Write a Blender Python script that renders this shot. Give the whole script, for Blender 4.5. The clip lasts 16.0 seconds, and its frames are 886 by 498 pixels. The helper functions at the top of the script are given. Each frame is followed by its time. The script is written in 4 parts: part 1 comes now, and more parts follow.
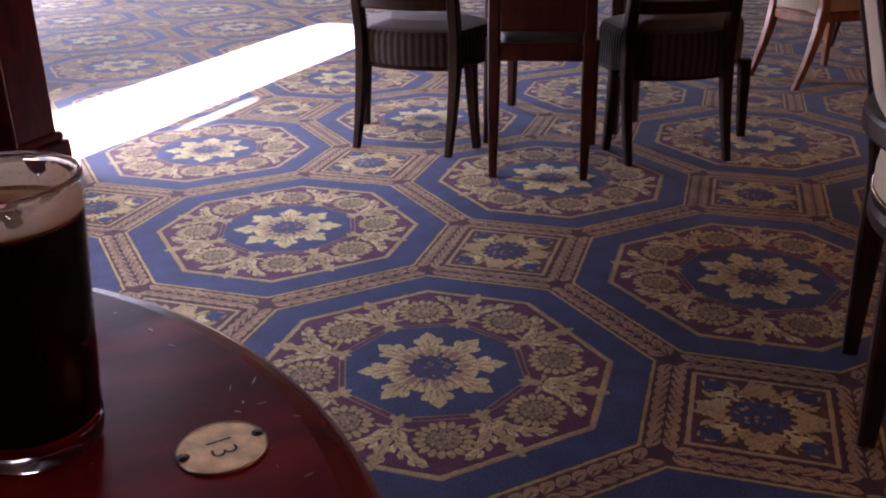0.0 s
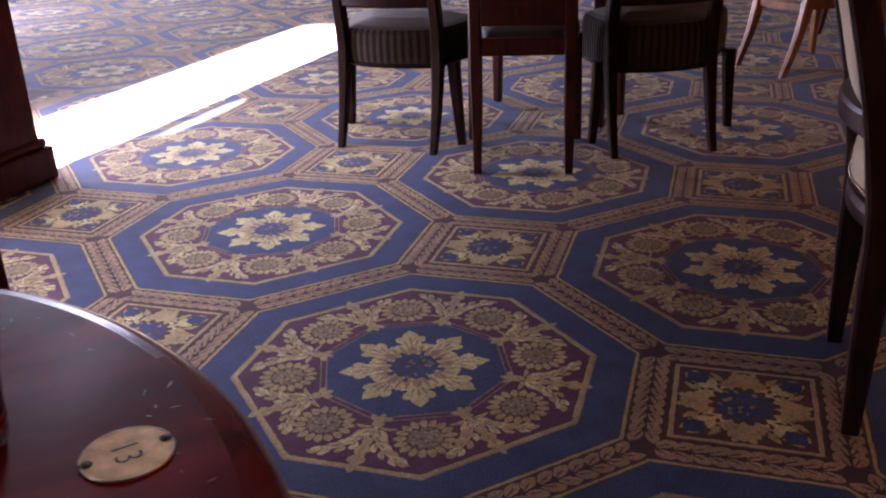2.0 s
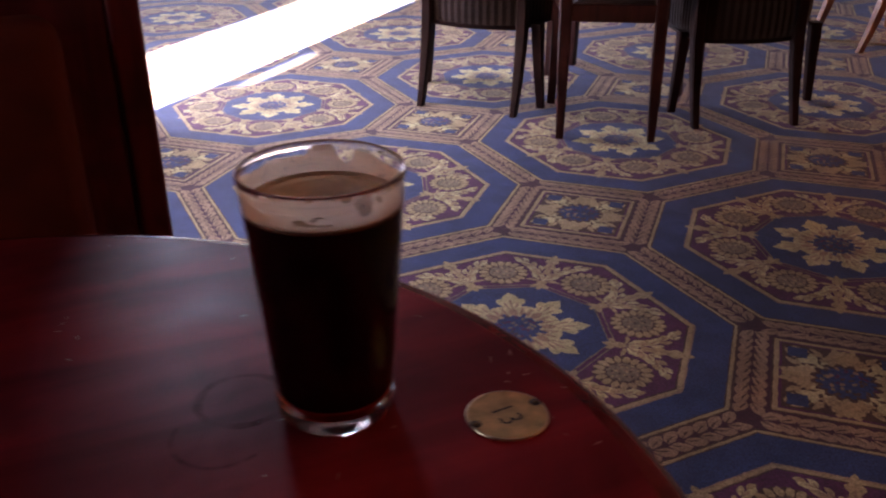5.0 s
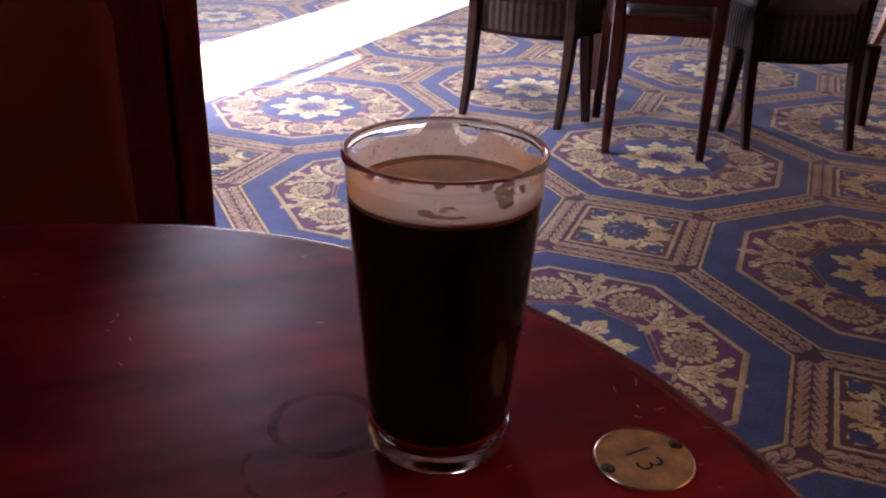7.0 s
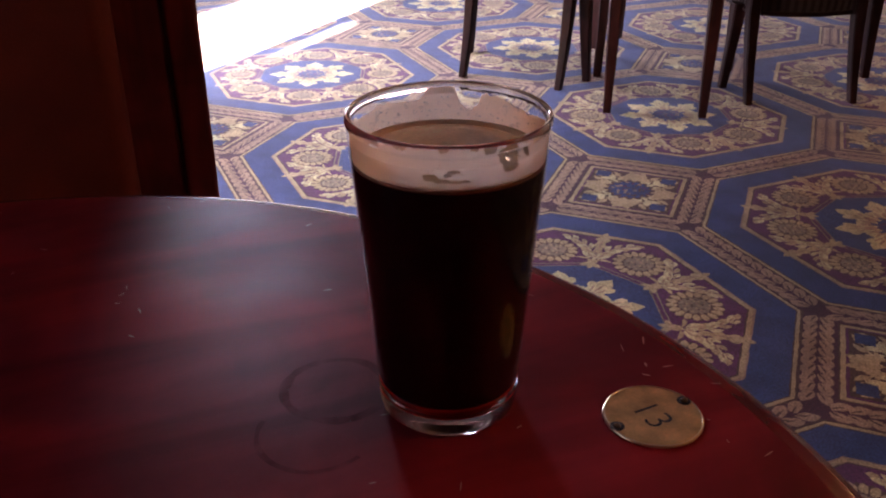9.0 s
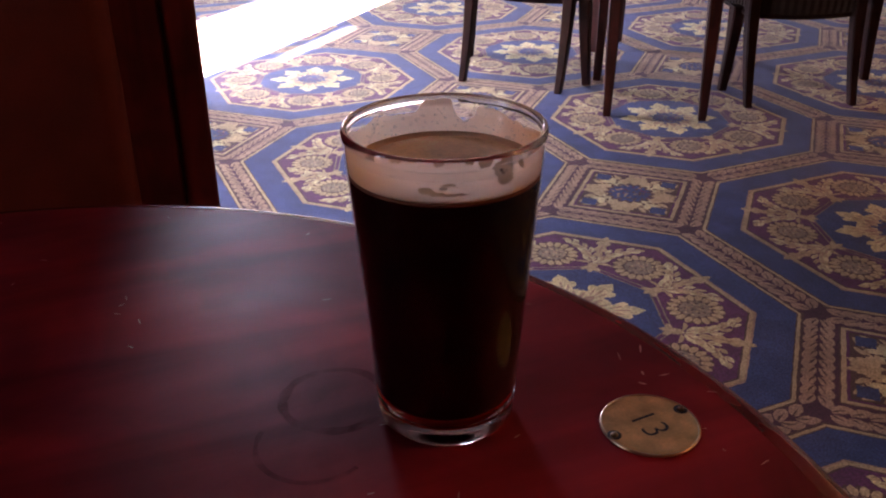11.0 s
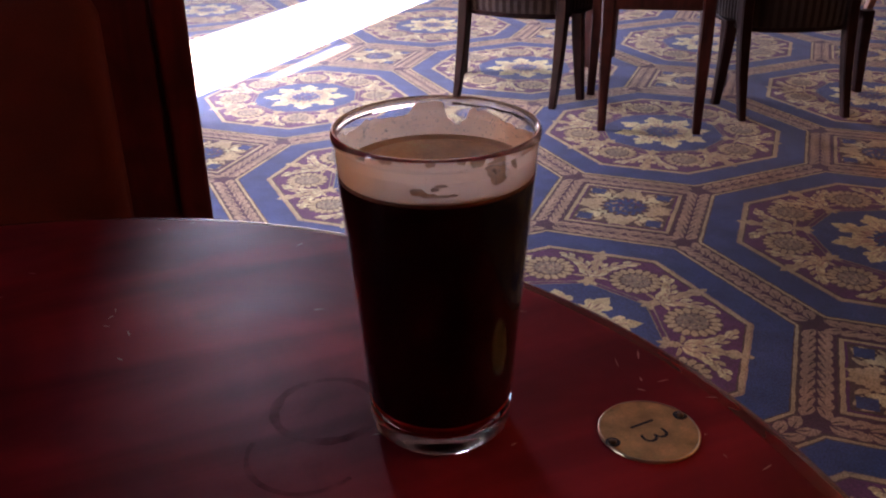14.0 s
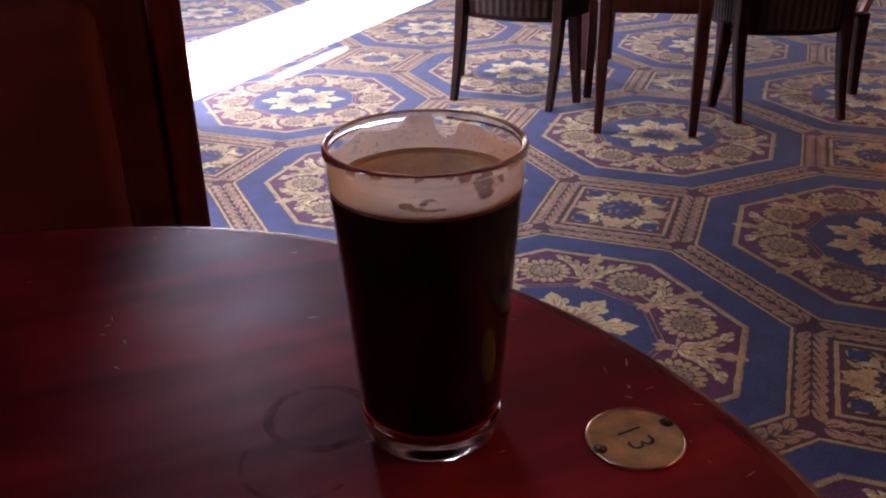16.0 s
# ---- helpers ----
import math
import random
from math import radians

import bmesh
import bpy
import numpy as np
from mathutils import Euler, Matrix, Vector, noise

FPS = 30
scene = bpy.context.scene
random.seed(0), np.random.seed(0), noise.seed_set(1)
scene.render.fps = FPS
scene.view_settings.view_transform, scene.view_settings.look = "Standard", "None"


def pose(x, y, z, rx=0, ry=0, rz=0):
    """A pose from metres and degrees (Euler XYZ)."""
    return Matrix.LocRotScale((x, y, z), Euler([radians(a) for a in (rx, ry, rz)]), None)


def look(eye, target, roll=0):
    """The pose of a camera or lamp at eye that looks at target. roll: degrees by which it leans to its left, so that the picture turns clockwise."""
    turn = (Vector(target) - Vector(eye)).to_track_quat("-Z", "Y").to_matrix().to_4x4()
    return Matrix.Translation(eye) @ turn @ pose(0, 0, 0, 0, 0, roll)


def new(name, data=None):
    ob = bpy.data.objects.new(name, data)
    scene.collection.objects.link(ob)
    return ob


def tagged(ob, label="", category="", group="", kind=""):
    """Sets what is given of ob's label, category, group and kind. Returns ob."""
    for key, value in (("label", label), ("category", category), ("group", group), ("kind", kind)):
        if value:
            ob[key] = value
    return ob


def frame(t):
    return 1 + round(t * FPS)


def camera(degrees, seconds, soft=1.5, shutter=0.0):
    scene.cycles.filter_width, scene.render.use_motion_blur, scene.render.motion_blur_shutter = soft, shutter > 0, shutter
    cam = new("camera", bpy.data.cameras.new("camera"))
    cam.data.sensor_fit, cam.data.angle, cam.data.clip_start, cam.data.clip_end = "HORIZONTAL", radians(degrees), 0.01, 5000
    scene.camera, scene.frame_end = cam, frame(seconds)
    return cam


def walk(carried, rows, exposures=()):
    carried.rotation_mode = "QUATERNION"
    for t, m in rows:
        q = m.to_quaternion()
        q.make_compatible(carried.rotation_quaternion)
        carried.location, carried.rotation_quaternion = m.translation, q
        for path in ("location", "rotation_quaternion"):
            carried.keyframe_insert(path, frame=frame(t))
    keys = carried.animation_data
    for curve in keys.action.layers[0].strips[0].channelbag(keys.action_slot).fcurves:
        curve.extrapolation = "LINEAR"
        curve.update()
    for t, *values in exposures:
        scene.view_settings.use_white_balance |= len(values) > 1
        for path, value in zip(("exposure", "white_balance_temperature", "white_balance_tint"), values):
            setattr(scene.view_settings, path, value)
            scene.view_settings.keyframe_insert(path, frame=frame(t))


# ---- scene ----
import itertools

# ---------------------------------------------------------------- camera
cam = camera(51.92, 16.0, soft=2.1, shutter=0.5)
# seconds, place, then pitch (90 is level), roll and yaw in degrees
PATH = [
    (0.0, -0.8111, -1.6152, 1.0530, 67.226, -0.802, -27.530),
    (0.5, -0.8106, -1.6142, 1.0503, 67.072, -0.757, -27.304),
    (1.0, -0.8082, -1.6161, 1.0559, 67.036, -1.115, -27.217),
    (1.5, -0.8047, -1.6168, 1.0565, 67.273, -1.108, -27.175),
    (2.0, -0.7646, -1.6265, 1.0440, 67.124, -2.261, -27.550),
    (2.5, -0.7438, -1.6093, 1.0325, 66.658, 0.895, -28.839),
    (3.0, -0.7409, -1.5955, 1.0291, 65.950, 3.104, -29.339),
    (3.5, -0.7311, -1.5904, 1.0270, 65.192, 3.211, -29.816),
    (4.0, -0.7533, -1.5884, 1.0408, 64.722, 3.298, -30.135),
    (4.5, -0.8525, -1.5831, 1.0691, 64.592, 2.148, -28.858),
    (5.0, -0.9446, -1.5764, 1.0836, 64.396, -0.463, -25.580),
    (5.2, -0.9655, -1.5756, 1.0898, 64.346, 2.039, -24.513),
    (7.3, -0.9592, -1.4833, 1.0401, 65.161, 1.401, -23.802),
    (7.5, -0.9600, -1.4866, 1.0434, 64.418, 1.061, -23.955),
    (8.0, -0.9606, -1.4879, 1.0434, 63.403, 0.391, -23.921),
    (8.5, -0.9582, -1.4859, 1.0405, 63.027, -0.011, -23.740),
    (9.0, -0.9608, -1.4889, 1.0433, 62.920, -0.075, -23.746),
    (11.5, -0.9576, -1.4903, 1.0477, 63.290, -0.529, -23.674),
    (12.0, -0.9561, -1.4903, 1.0484, 63.480, -0.630, -23.705),
    (12.5, -0.9594, -1.4934, 1.0514, 63.593, -0.311, -23.808),
    (13.0, -0.9594, -1.4928, 1.0506, 63.729, -0.283, -23.867),
    (13.5, -0.9599, -1.4905, 1.0467, 63.954, -0.348, -23.961),
    (14.0, -0.9564, -1.4875, 1.0393, 64.227, -0.901, -23.929),
    (14.5, -0.9600, -1.4937, 1.0472, 64.186, -0.944, -23.903),
    (15.0, -0.9572, -1.4921, 1.0453, 64.322, -0.959, -23.928),
    (15.5, -0.9576, -1.4919, 1.0455, 64.420, -0.993, -24.008),
    (16.0, -0.9551, -1.4939, 1.0467, 64.314, -0.941, -24.055),
]
walk(cam, [(t, pose(x, y, z, pitch, 0, yaw) @ pose(0, 0, 0, 0, 0, roll)) for t, x, y, z, pitch, roll, yaw in PATH],
     exposures=[(0.0, 4.93, 6700, 30), (4.0, 4.93, 6700, 30), (7.5, 5.56, 6700, 30), (9.0, 5.58, 6700, 30), (16.0, 5.48, 6700, 30)])

# ---------------------------------------------------------------- plan
TABLE_H = 0.778                      # top of the round table
CARPET = 0.003                       # top of the carpet's pile
REPEAT = 1.005                       # carpet repeat
AX = radians(42)                     # the building stands at this angle to the carpet
A = Vector((math.cos(AX), math.sin(AX), 0))
B = Vector((math.sin(AX), -math.cos(AX), 0))
A0, A1, B0, B1, ROOM_H = -3.4, 9.6, -6.4, 2.8, 5.6
SUN_EL = radians(19)


def ab(a, b, z=0.0):
    """A place given along and across the building."""
    p = A * a + B * b
    return Vector((p.x, p.y, z))


TO_AB = Matrix(((A.x, B.x, 0, 0), (A.y, B.y, 0, 0), (0, 0, 1, 0), (0, 0, 0, 1)))  # mirrored axes, boxes only

# ---------------------------------------------------------------- light
world = bpy.data.worlds.new("sky")
scene.world = world
world.use_nodes = True
wn = world.node_tree.nodes
sky = wn.new("ShaderNodeTexSky")
sky.sky_type, sky.sun_disc = "NISHITA", False
sky.sun_elevation, sky.sun_rotation = SUN_EL, radians(90 - 42 + 180)
world.node_tree.links.new(sky.outputs[0], wn["Background"].inputs[0])
wn["Background"].inputs[1].default_value = 0.05

sun_dir = A * math.cos(SUN_EL) + Vector((0, 0, -math.sin(SUN_EL)))
sun = new("sun", bpy.data.lights.new("sun", "SUN"))
sun.data.energy, sun.data.angle, sun.data.color = 5.0, radians(0.6), (1.0, 0.93, 0.84)
sun.matrix_world = look((0, 0, 0), sun_dir)


def area_lamp(name, eye, target, sx, sy, watts, colour):
    lamp = new(name, bpy.data.lights.new(name, "AREA"))
    lamp.data.shape, lamp.data.size, lamp.data.size_y = "RECTANGLE", sx, sy
    lamp.data.energy, lamp.data.color = watts, colour
    lamp.matrix_world = look(eye, target)
    return lamp


SKY_BLUE = (0.72, 0.79, 1.0)
BAY_B, BAY_A = -2.9, 1.75                      # wall and end of an unseen bay, added to hold daylight close by
# unseen windows, added where their daylight falls off rightly over the carpet
LOW_WINDOW = (0.46, 1.6, 0.08, 0.72)          # along a, then heights
HIGH_WINDOW = (0.46, 1.6, 3.8, 5.3)
BLOCKER_A, BLOCKER_B, BLOCKER_Z = -2.2, -1.48, 2.25                 # unseen low slab, added to keep window light off the near carpet
HALL_WINDOWS = [(2.6, 5.0, 0.25, 0.95), (6.0, 8.5, 2.4, 3.9)]
for (a0, a1, z0, z1), b, watts in ((LOW_WINDOW, BAY_B, 2.7), (HIGH_WINDOW, BAY_B, 13.5), (HALL_WINDOWS[0], B0, 7.5), (HALL_WINDOWS[1], B0, 12.0)):
    area_lamp("window_light", ab((a0 + a1) / 2, b + 0.03, (z0 + z1) / 2), ab((a0 + a1) / 2, b + 3, (z0 + z1) * 0.25), a1 - a0, z1 - z0, watts, SKY_BLUE)
area_lamp("door_light", ab(A0 + 0.02, -2.1, 1.5), ab(A0 + 3, -2.1, 1.2), 0.85, 2.6, 0.3, SKY_BLUE)

# ---------------------------------------------------------------- materials
def material(name, colour, rough=0.6, metal=0.0, spec=0.5, vary=0.0, scale=40.0, fine=0.0, fine_scale=400.0, bump=0.0, sheen=0.0, coat=0.0):
    """A Principled material with broad stains (vary), fine grain (fine) and fine relief (bump)."""
    m = bpy.data.materials.new(name)
    m.use_nodes = True
    nt = m.node_tree
    p = nt.nodes["Principled BSDF"]
    p.inputs["Base Color"].default_value = (*colour, 1)
    p.inputs["Roughness"].default_value = rough
    p.inputs["Metallic"].default_value = metal
    p.inputs["Specular IOR Level"].default_value = spec
    p.inputs["Sheen Weight"].default_value = sheen
    p.inputs["Coat Weight"].default_value = coat
    geo = nt.nodes.new("ShaderNodeNewGeometry")
    last = None
    for amount, size in ((vary, scale), (fine, fine_scale)):
        if not amount:
            continue
        n = nt.nodes.new("ShaderNodeTexNoise")
        n.inputs["Scale"].default_value = size
        n.inputs["Detail"].default_value = 3
        nt.links.new(geo.outputs["Position"], n.inputs["Vector"])
        r = nt.nodes.new("ShaderNodeMapRange")
        r.inputs["From Min"].default_value, r.inputs["From Max"].default_value = 0.3, 0.7
        r.inputs["To Min"].default_value, r.inputs["To Max"].default_value = 1 - amount, 1 + amount
        nt.links.new(n.outputs["Fac"], r.inputs["Value"])
        mix = nt.nodes.new("ShaderNodeVectorMath")
        mix.operation = "MULTIPLY"
        if last is None:
            mix.inputs[0].default_value = colour
        else:
            nt.links.new(last, mix.inputs[0])
        nt.links.new(r.outputs[0], mix.inputs[1])
        last = mix.outputs[0]
    if last is not None:
        nt.links.new(last, p.inputs["Base Color"])
    if bump:
        n = nt.nodes.new("ShaderNodeTexNoise")
        n.inputs["Scale"].default_value = fine_scale
        nt.links.new(geo.outputs["Position"], n.inputs["Vector"])
        b = nt.nodes.new("ShaderNodeBump")
        b.inputs["Strength"].default_value, b.inputs["Distance"].default_value = bump, 0.002
        nt.links.new(n.outputs["Fac"], b.inputs["Height"])
        nt.links.new(b.outputs[0], p.inputs["Normal"])
    return m


def wood(name, dark, light, rough, grain=(6, 60, 60), coat=0.0, bump=0.05, spec=0.4):
    """Stained wood with long grain along the thing's own x axis."""
    m = material(name, dark, rough, coat=coat, spec=spec)
    nt = m.node_tree
    p = nt.nodes["Principled BSDF"]
    tc = nt.nodes.new("ShaderNodeTexCoord")
    mp = nt.nodes.new("ShaderNodeMapping")
    mp.inputs["Scale"].default_value = grain
    nt.links.new(tc.outputs["Object"], mp.inputs["Vector"])
    n = nt.nodes.new("ShaderNodeTexNoise")
    n.inputs["Scale"].default_value, n.inputs["Detail"].default_value, n.inputs["Distortion"].default_value = 1.0, 6, 0.6
    nt.links.new(mp.outputs[0], n.inputs["Vector"])
    ramp = nt.nodes.new("ShaderNodeValToRGB")
    ramp.color_ramp.elements[0].position, ramp.color_ramp.elements[1].position = 0.35, 0.68
    ramp.color_ramp.elements[0].color, ramp.color_ramp.elements[1].color = (*dark, 1), (*light, 1)
    nt.links.new(n.outputs["Fac"], ramp.inputs[0])
    cloud = nt.nodes.new("ShaderNodeTexNoise")
    cloud.inputs["Scale"].default_value, cloud.inputs["Detail"].default_value, cloud.inputs["Distortion"].default_value = 9, 5, 0.8
    nt.links.new(tc.outputs["Object"], cloud.inputs["Vector"])
    worn = nt.nodes.new("ShaderNodeMapRange")
    worn.inputs["From Min"].default_value, worn.inputs["From Max"].default_value = 0.32, 0.68
    worn.inputs["To Min"].default_value, worn.inputs["To Max"].default_value = 0.55, 1.3
    nt.links.new(cloud.outputs["Fac"], worn.inputs["Value"])
    tone = nt.nodes.new("ShaderNodeVectorMath")
    tone.operation = "MULTIPLY"
    nt.links.new(ramp.outputs[0], tone.inputs[0])
    nt.links.new(worn.outputs[0], tone.inputs[1])
    nt.links.new(tone.outputs[0], p.inputs["Base Color"])
    n2 = nt.nodes.new("ShaderNodeTexNoise")
    n2.inputs["Scale"].default_value, n2.inputs["Detail"].default_value = 14, 4
    nt.links.new(tc.outputs["Object"], n2.inputs["Vector"])
    r = nt.nodes.new("ShaderNodeMapRange")
    r.inputs["To Min"].default_value, r.inputs["To Max"].default_value = rough * 0.75, rough * 1.3
    nt.links.new(n2.outputs["Fac"], r.inputs["Value"])
    nt.links.new(r.outputs[0], p.inputs["Roughness"])
    b = nt.nodes.new("ShaderNodeBump")
    b.inputs["Strength"].default_value, b.inputs["Distance"].default_value = bump, 0.001
    nt.links.new(n.outputs["Fac"], b.inputs["Height"])
    nt.links.new(b.outputs[0], p.inputs["Normal"])
    return m


def pile(name, colour, vary=0.24, fine=0.5):
    return material(name, colour, 0.68, spec=0.13, vary=vary, scale=12, fine=fine, fine_scale=260, bump=0.5, sheen=0.1)


M_GROUND = pile("carpet_dark_plum_brown", (0.058, 0.020, 0.030))
M_BLUE = pile("carpet_blue", (0.026, 0.043, 0.120))
M_PLUM = pile("carpet_plum", (0.085, 0.020, 0.060))
M_GOLD = pile("carpet_gold", (0.50, 0.43, 0.21))
M_TAN = pile("carpet_tan", (0.37, 0.275, 0.135))
M_LEAF = pile("carpet_border_leaf", (0.30, 0.195, 0.115))
M_ROSE = pile("carpet_rosette", (0.20, 0.155, 0.095))
M_BROWN = pile("carpet_brown", (0.070, 0.036, 0.026))
M_TABLE = wood("mahogany_varnish", (0.145, 0.010, 0.015), (0.275, 0.021, 0.028), 0.50, (3, 22, 22), spec=0.06)
M_EDGE = wood("polished_table_edge", (0.10, 0.008, 0.009), (0.20, 0.022, 0.020), 0.22, (14, 14, 14), spec=0.45)
M_DARKWOOD = wood("dark_stained_wood", (0.010, 0.004, 0.004), (0.022, 0.007, 0.006), 0.45, (40, 40, 5), spec=0.06)
M_REDWOOD = wood("red_brown_wood", (0.024, 0.006, 0.005), (0.050, 0.012, 0.009), 0.36, (40, 40, 5), spec=0.12)
M_POST = wood("polished_dark_wood", (0.014, 0.006, 0.006), (0.034, 0.012, 0.010), 0.34, (40, 40, 5), spec=0.14)
M_ORANGEWOOD = wood("orange_brown_wood", (0.16, 0.055, 0.022), (0.26, 0.10, 0.04), 0.35, (40, 40, 5))
M_PANEL = wood("settle_red_wood", (0.060, 0.005, 0.007), (0.120, 0.012, 0.013), 0.45, (30, 30, 4), spec=0.25)
M_STRIPE = material("striped_fabric", (0.021, 0.012, 0.010), 0.95, spec=0.1, vary=0.2, scale=8, fine=0.2, bump=0.3, sheen=0.2)
M_STRIPE_DARK = material("fabric_dark_stripe", (0.014, 0.008, 0.007), 0.95, spec=0.1, vary=0.2, scale=8, fine=0.2, bump=0.3)
M_CREAM = material("cream_fabric", (0.31, 0.25, 0.175), 0.9, spec=0.15, vary=0.12, scale=9, fine=0.15, bump=0.3, sheen=0.2)
M_LEATHER = material("brown_leather", (0.20, 0.065, 0.03), 0.45, vary=0.25, scale=10, fine=0.1, bump=0.15)
M_MAROON = material("maroon_leather", (0.098, 0.017, 0.011), 0.6, spec=0.12, vary=0.25, scale=9, fine=0.1, bump=0.15)
M_DARKSEAT = material("black_leather", (0.018, 0.010, 0.010), 0.55, spec=0.3, vary=0.2, scale=10, bump=0.15)
M_BRASS = material("brass", (0.80, 0.66, 0.42), 0.28, metal=1.0, vary=0.15, scale=30)
M_SCREW = material("tarnished_screw", (0.20, 0.13, 0.07), 0.4, metal=1.0, vary=0.4, scale=400)
M_STUD = material("nail_head", (0.5, 0.42, 0.34), 0.25, metal=1.0)
M_DISC = material("number_disc_brass", (0.70, 0.44, 0.19), 0.42, metal=0.5, spec=0.1, vary=0.25, scale=90, fine=0.08, fine_scale=700, bump=0.1)
M_INK = material("black_engraving", (0.012, 0.010, 0.010), 0.6)
M_WALL = material("terracotta_wall", (0.12, 0.052, 0.03), 0.9, vary=0.08, scale=3, fine=0.04, bump=0.1)
M_CEIL = material("cream_ceiling", (0.16, 0.13, 0.11), 0.95, vary=0.04, scale=2, fine=0.03, bump=0.1)
M_BLOCKER = material("dark_light_blocker", (0.045, 0.020, 0.014), 0.8, vary=0.15, scale=3, fine=0.1, bump=0.1)
M_FRAME = material("white_paint", (0.75, 0.74, 0.72), 0.4, vary=0.05, scale=12)
M_STAIN = material("dried_beer_ring", (0.075, 0.008, 0.006), 0.7, spec=0.0, vary=0.3, scale=60)
M_NICK = material("bare_wood_nick", (0.42, 0.24, 0.19), 0.45, vary=0.4, scale=30)


def glass(name, colour, rough=0.0, ior=1.5):
    m = material(name, colour, rough)
    p = m.node_tree.nodes["Principled BSDF"]
    p.inputs["Transmission Weight"].default_value = 1.0
    p.inputs["IOR"].default_value = ior
    return m


M_GLASS = glass("clear_glass", (0.97, 0.97, 0.97))
# the same glass greyed and roughened to dim bright refractions in the foot
M_BASE = glass("dimmed_glass_foot", (0.55, 0.50, 0.48), 0.08)


def thin_glass(name):
    """Clear thin walls: light passes straight on, gloss grows towards the edge."""
    m = bpy.data.materials.new(name)
    m.use_nodes = True
    nt = m.node_tree
    nt.nodes.remove(nt.nodes["Principled BSDF"])
    clear = nt.nodes.new("ShaderNodeBsdfTransparent")
    clear.inputs["Color"].default_value = (0.97, 0.975, 0.97, 1)
    shine = nt.nodes.new("ShaderNodeBsdfGlossy")
    shine.inputs["Roughness"].default_value = 0.03
    facing_ = nt.nodes.new("ShaderNodeLayerWeight")
    facing_.inputs["Blend"].default_value = 0.5
    power = nt.nodes.new("ShaderNodeMath")
    power.operation, power.inputs[1].default_value = "POWER", 4.0
    nt.links.new(facing_.outputs["Facing"], power.inputs[0])
    edge = nt.nodes.new("ShaderNodeMath")
    edge.operation, edge.inputs[1].default_value, edge.inputs[2].default_value = "MULTIPLY_ADD", 0.5, 0.045
    nt.links.new(power.outputs[0], edge.inputs[0])
    mix = nt.nodes.new("ShaderNodeMixShader")
    nt.links.new(edge.outputs[0], mix.inputs[0])
    nt.links.new(clear.outputs[0], mix.inputs[1])
    nt.links.new(shine.outputs[0], mix.inputs[2])
    nt.links.new(mix.outputs[0], nt.nodes["Material Output"].inputs["Surface"])
    return m


M_THIN = thin_glass("thin_clear_glass")


def patchy(m, low, high, scale):
    """Lets the ground show through a thin film in patches."""
    nt = m.node_tree
    clear = nt.nodes.new("ShaderNodeBsdfTransparent")
    n = nt.nodes.new("ShaderNodeTexNoise")
    n.inputs["Scale"].default_value, n.inputs["Detail"].default_value = scale, 3
    geo = nt.nodes.new("ShaderNodeNewGeometry")
    nt.links.new(geo.outputs["Position"], n.inputs["Vector"])
    r = nt.nodes.new("ShaderNodeMapRange")
    r.inputs["From Min"].default_value, r.inputs["From Max"].default_value = 0.3, 0.7
    r.inputs["To Min"].default_value, r.inputs["To Max"].default_value = low, high
    nt.links.new(n.outputs["Fac"], r.inputs["Value"])
    mix = nt.nodes.new("ShaderNodeMixShader")
    nt.links.new(r.outputs[0], mix.inputs[0])
    nt.links.new(clear.outputs[0], mix.inputs[1])
    nt.links.new(nt.nodes["Principled BSDF"].outputs[0], mix.inputs[2])
    nt.links.new(mix.outputs[0], nt.nodes["Material Output"].inputs["Surface"])


patchy(M_STAIN, 0.0, 0.5, 60)
M_STOUT = material("dark_stout", (0.003, 0.0006, 0.0005), 0.04, spec=0.07)
M_FOAM = material("tan_foam", (0.95, 0.73, 0.54), 0.8, vary=0.18, scale=75, fine=0.12, fine_scale=900, bump=0.4)
M_FILM = material("brown_foam_film", (0.97, 0.74, 0.50), 0.6, spec=0.2, vary=0.15, scale=60, fine=0.1, fine_scale=500, bump=0.1)
M_TIDE = material("wet_brown_foam", (0.16, 0.060, 0.030), 0.6, spec=0.2, vary=0.4, scale=120, fine=0.2, fine_scale=900)
# red colour stands in for light glinting through the stout
M_RED_GLINT = material("painted_red_glint", (0.42, 0.018, 0.010), 0.12)


def let_light_through(m, colour, share):
    """Mixes light that passes through a thin layer into a material."""
    nt = m.node_tree
    out = nt.nodes["Material Output"]
    front = nt.nodes["Principled BSDF"]
    back = nt.nodes.new("ShaderNodeBsdfTranslucent")
    back.inputs["Color"].default_value = (*colour, 1)
    mix = nt.nodes.new("ShaderNodeMixShader")
    mix.inputs[0].default_value = share
    nt.links.new(front.outputs[0], mix.inputs[1])
    nt.links.new(back.outputs[0], mix.inputs[2])
    nt.links.new(mix.outputs[0], out.inputs["Surface"])


let_light_through(M_FOAM, (0.99, 0.78, 0.60), 0.72)
let_light_through(M_RED_GLINT, (0.95, 0.05, 0.02), 0.6)


# ---------------------------------------------------------------- building blocks
def mesh_object(name, bm, mats, parent=None, smooth=False):
    me = bpy.data.meshes.new(name)
    bm.to_mesh(me)
    bm.free()
    for m in mats if isinstance(mats, (list, tuple)) else [mats]:
        me.materials.append(m)
    if smooth:
        for poly in me.polygons:
            poly.use_smooth = True
    ob = new(name, me)
    ob.parent = parent
    return ob


def part(name, bm, mat, parent, label="", smooth=False):
    ob = mesh_object(name, bm, mat, parent, smooth)
    if label:
        tagged(ob, label)
    return ob


def thing(name, m, label, category, group="", kind=""):
    ob = new(name)
    ob.matrix_world = m
    return tagged(ob, label, category, group, kind)


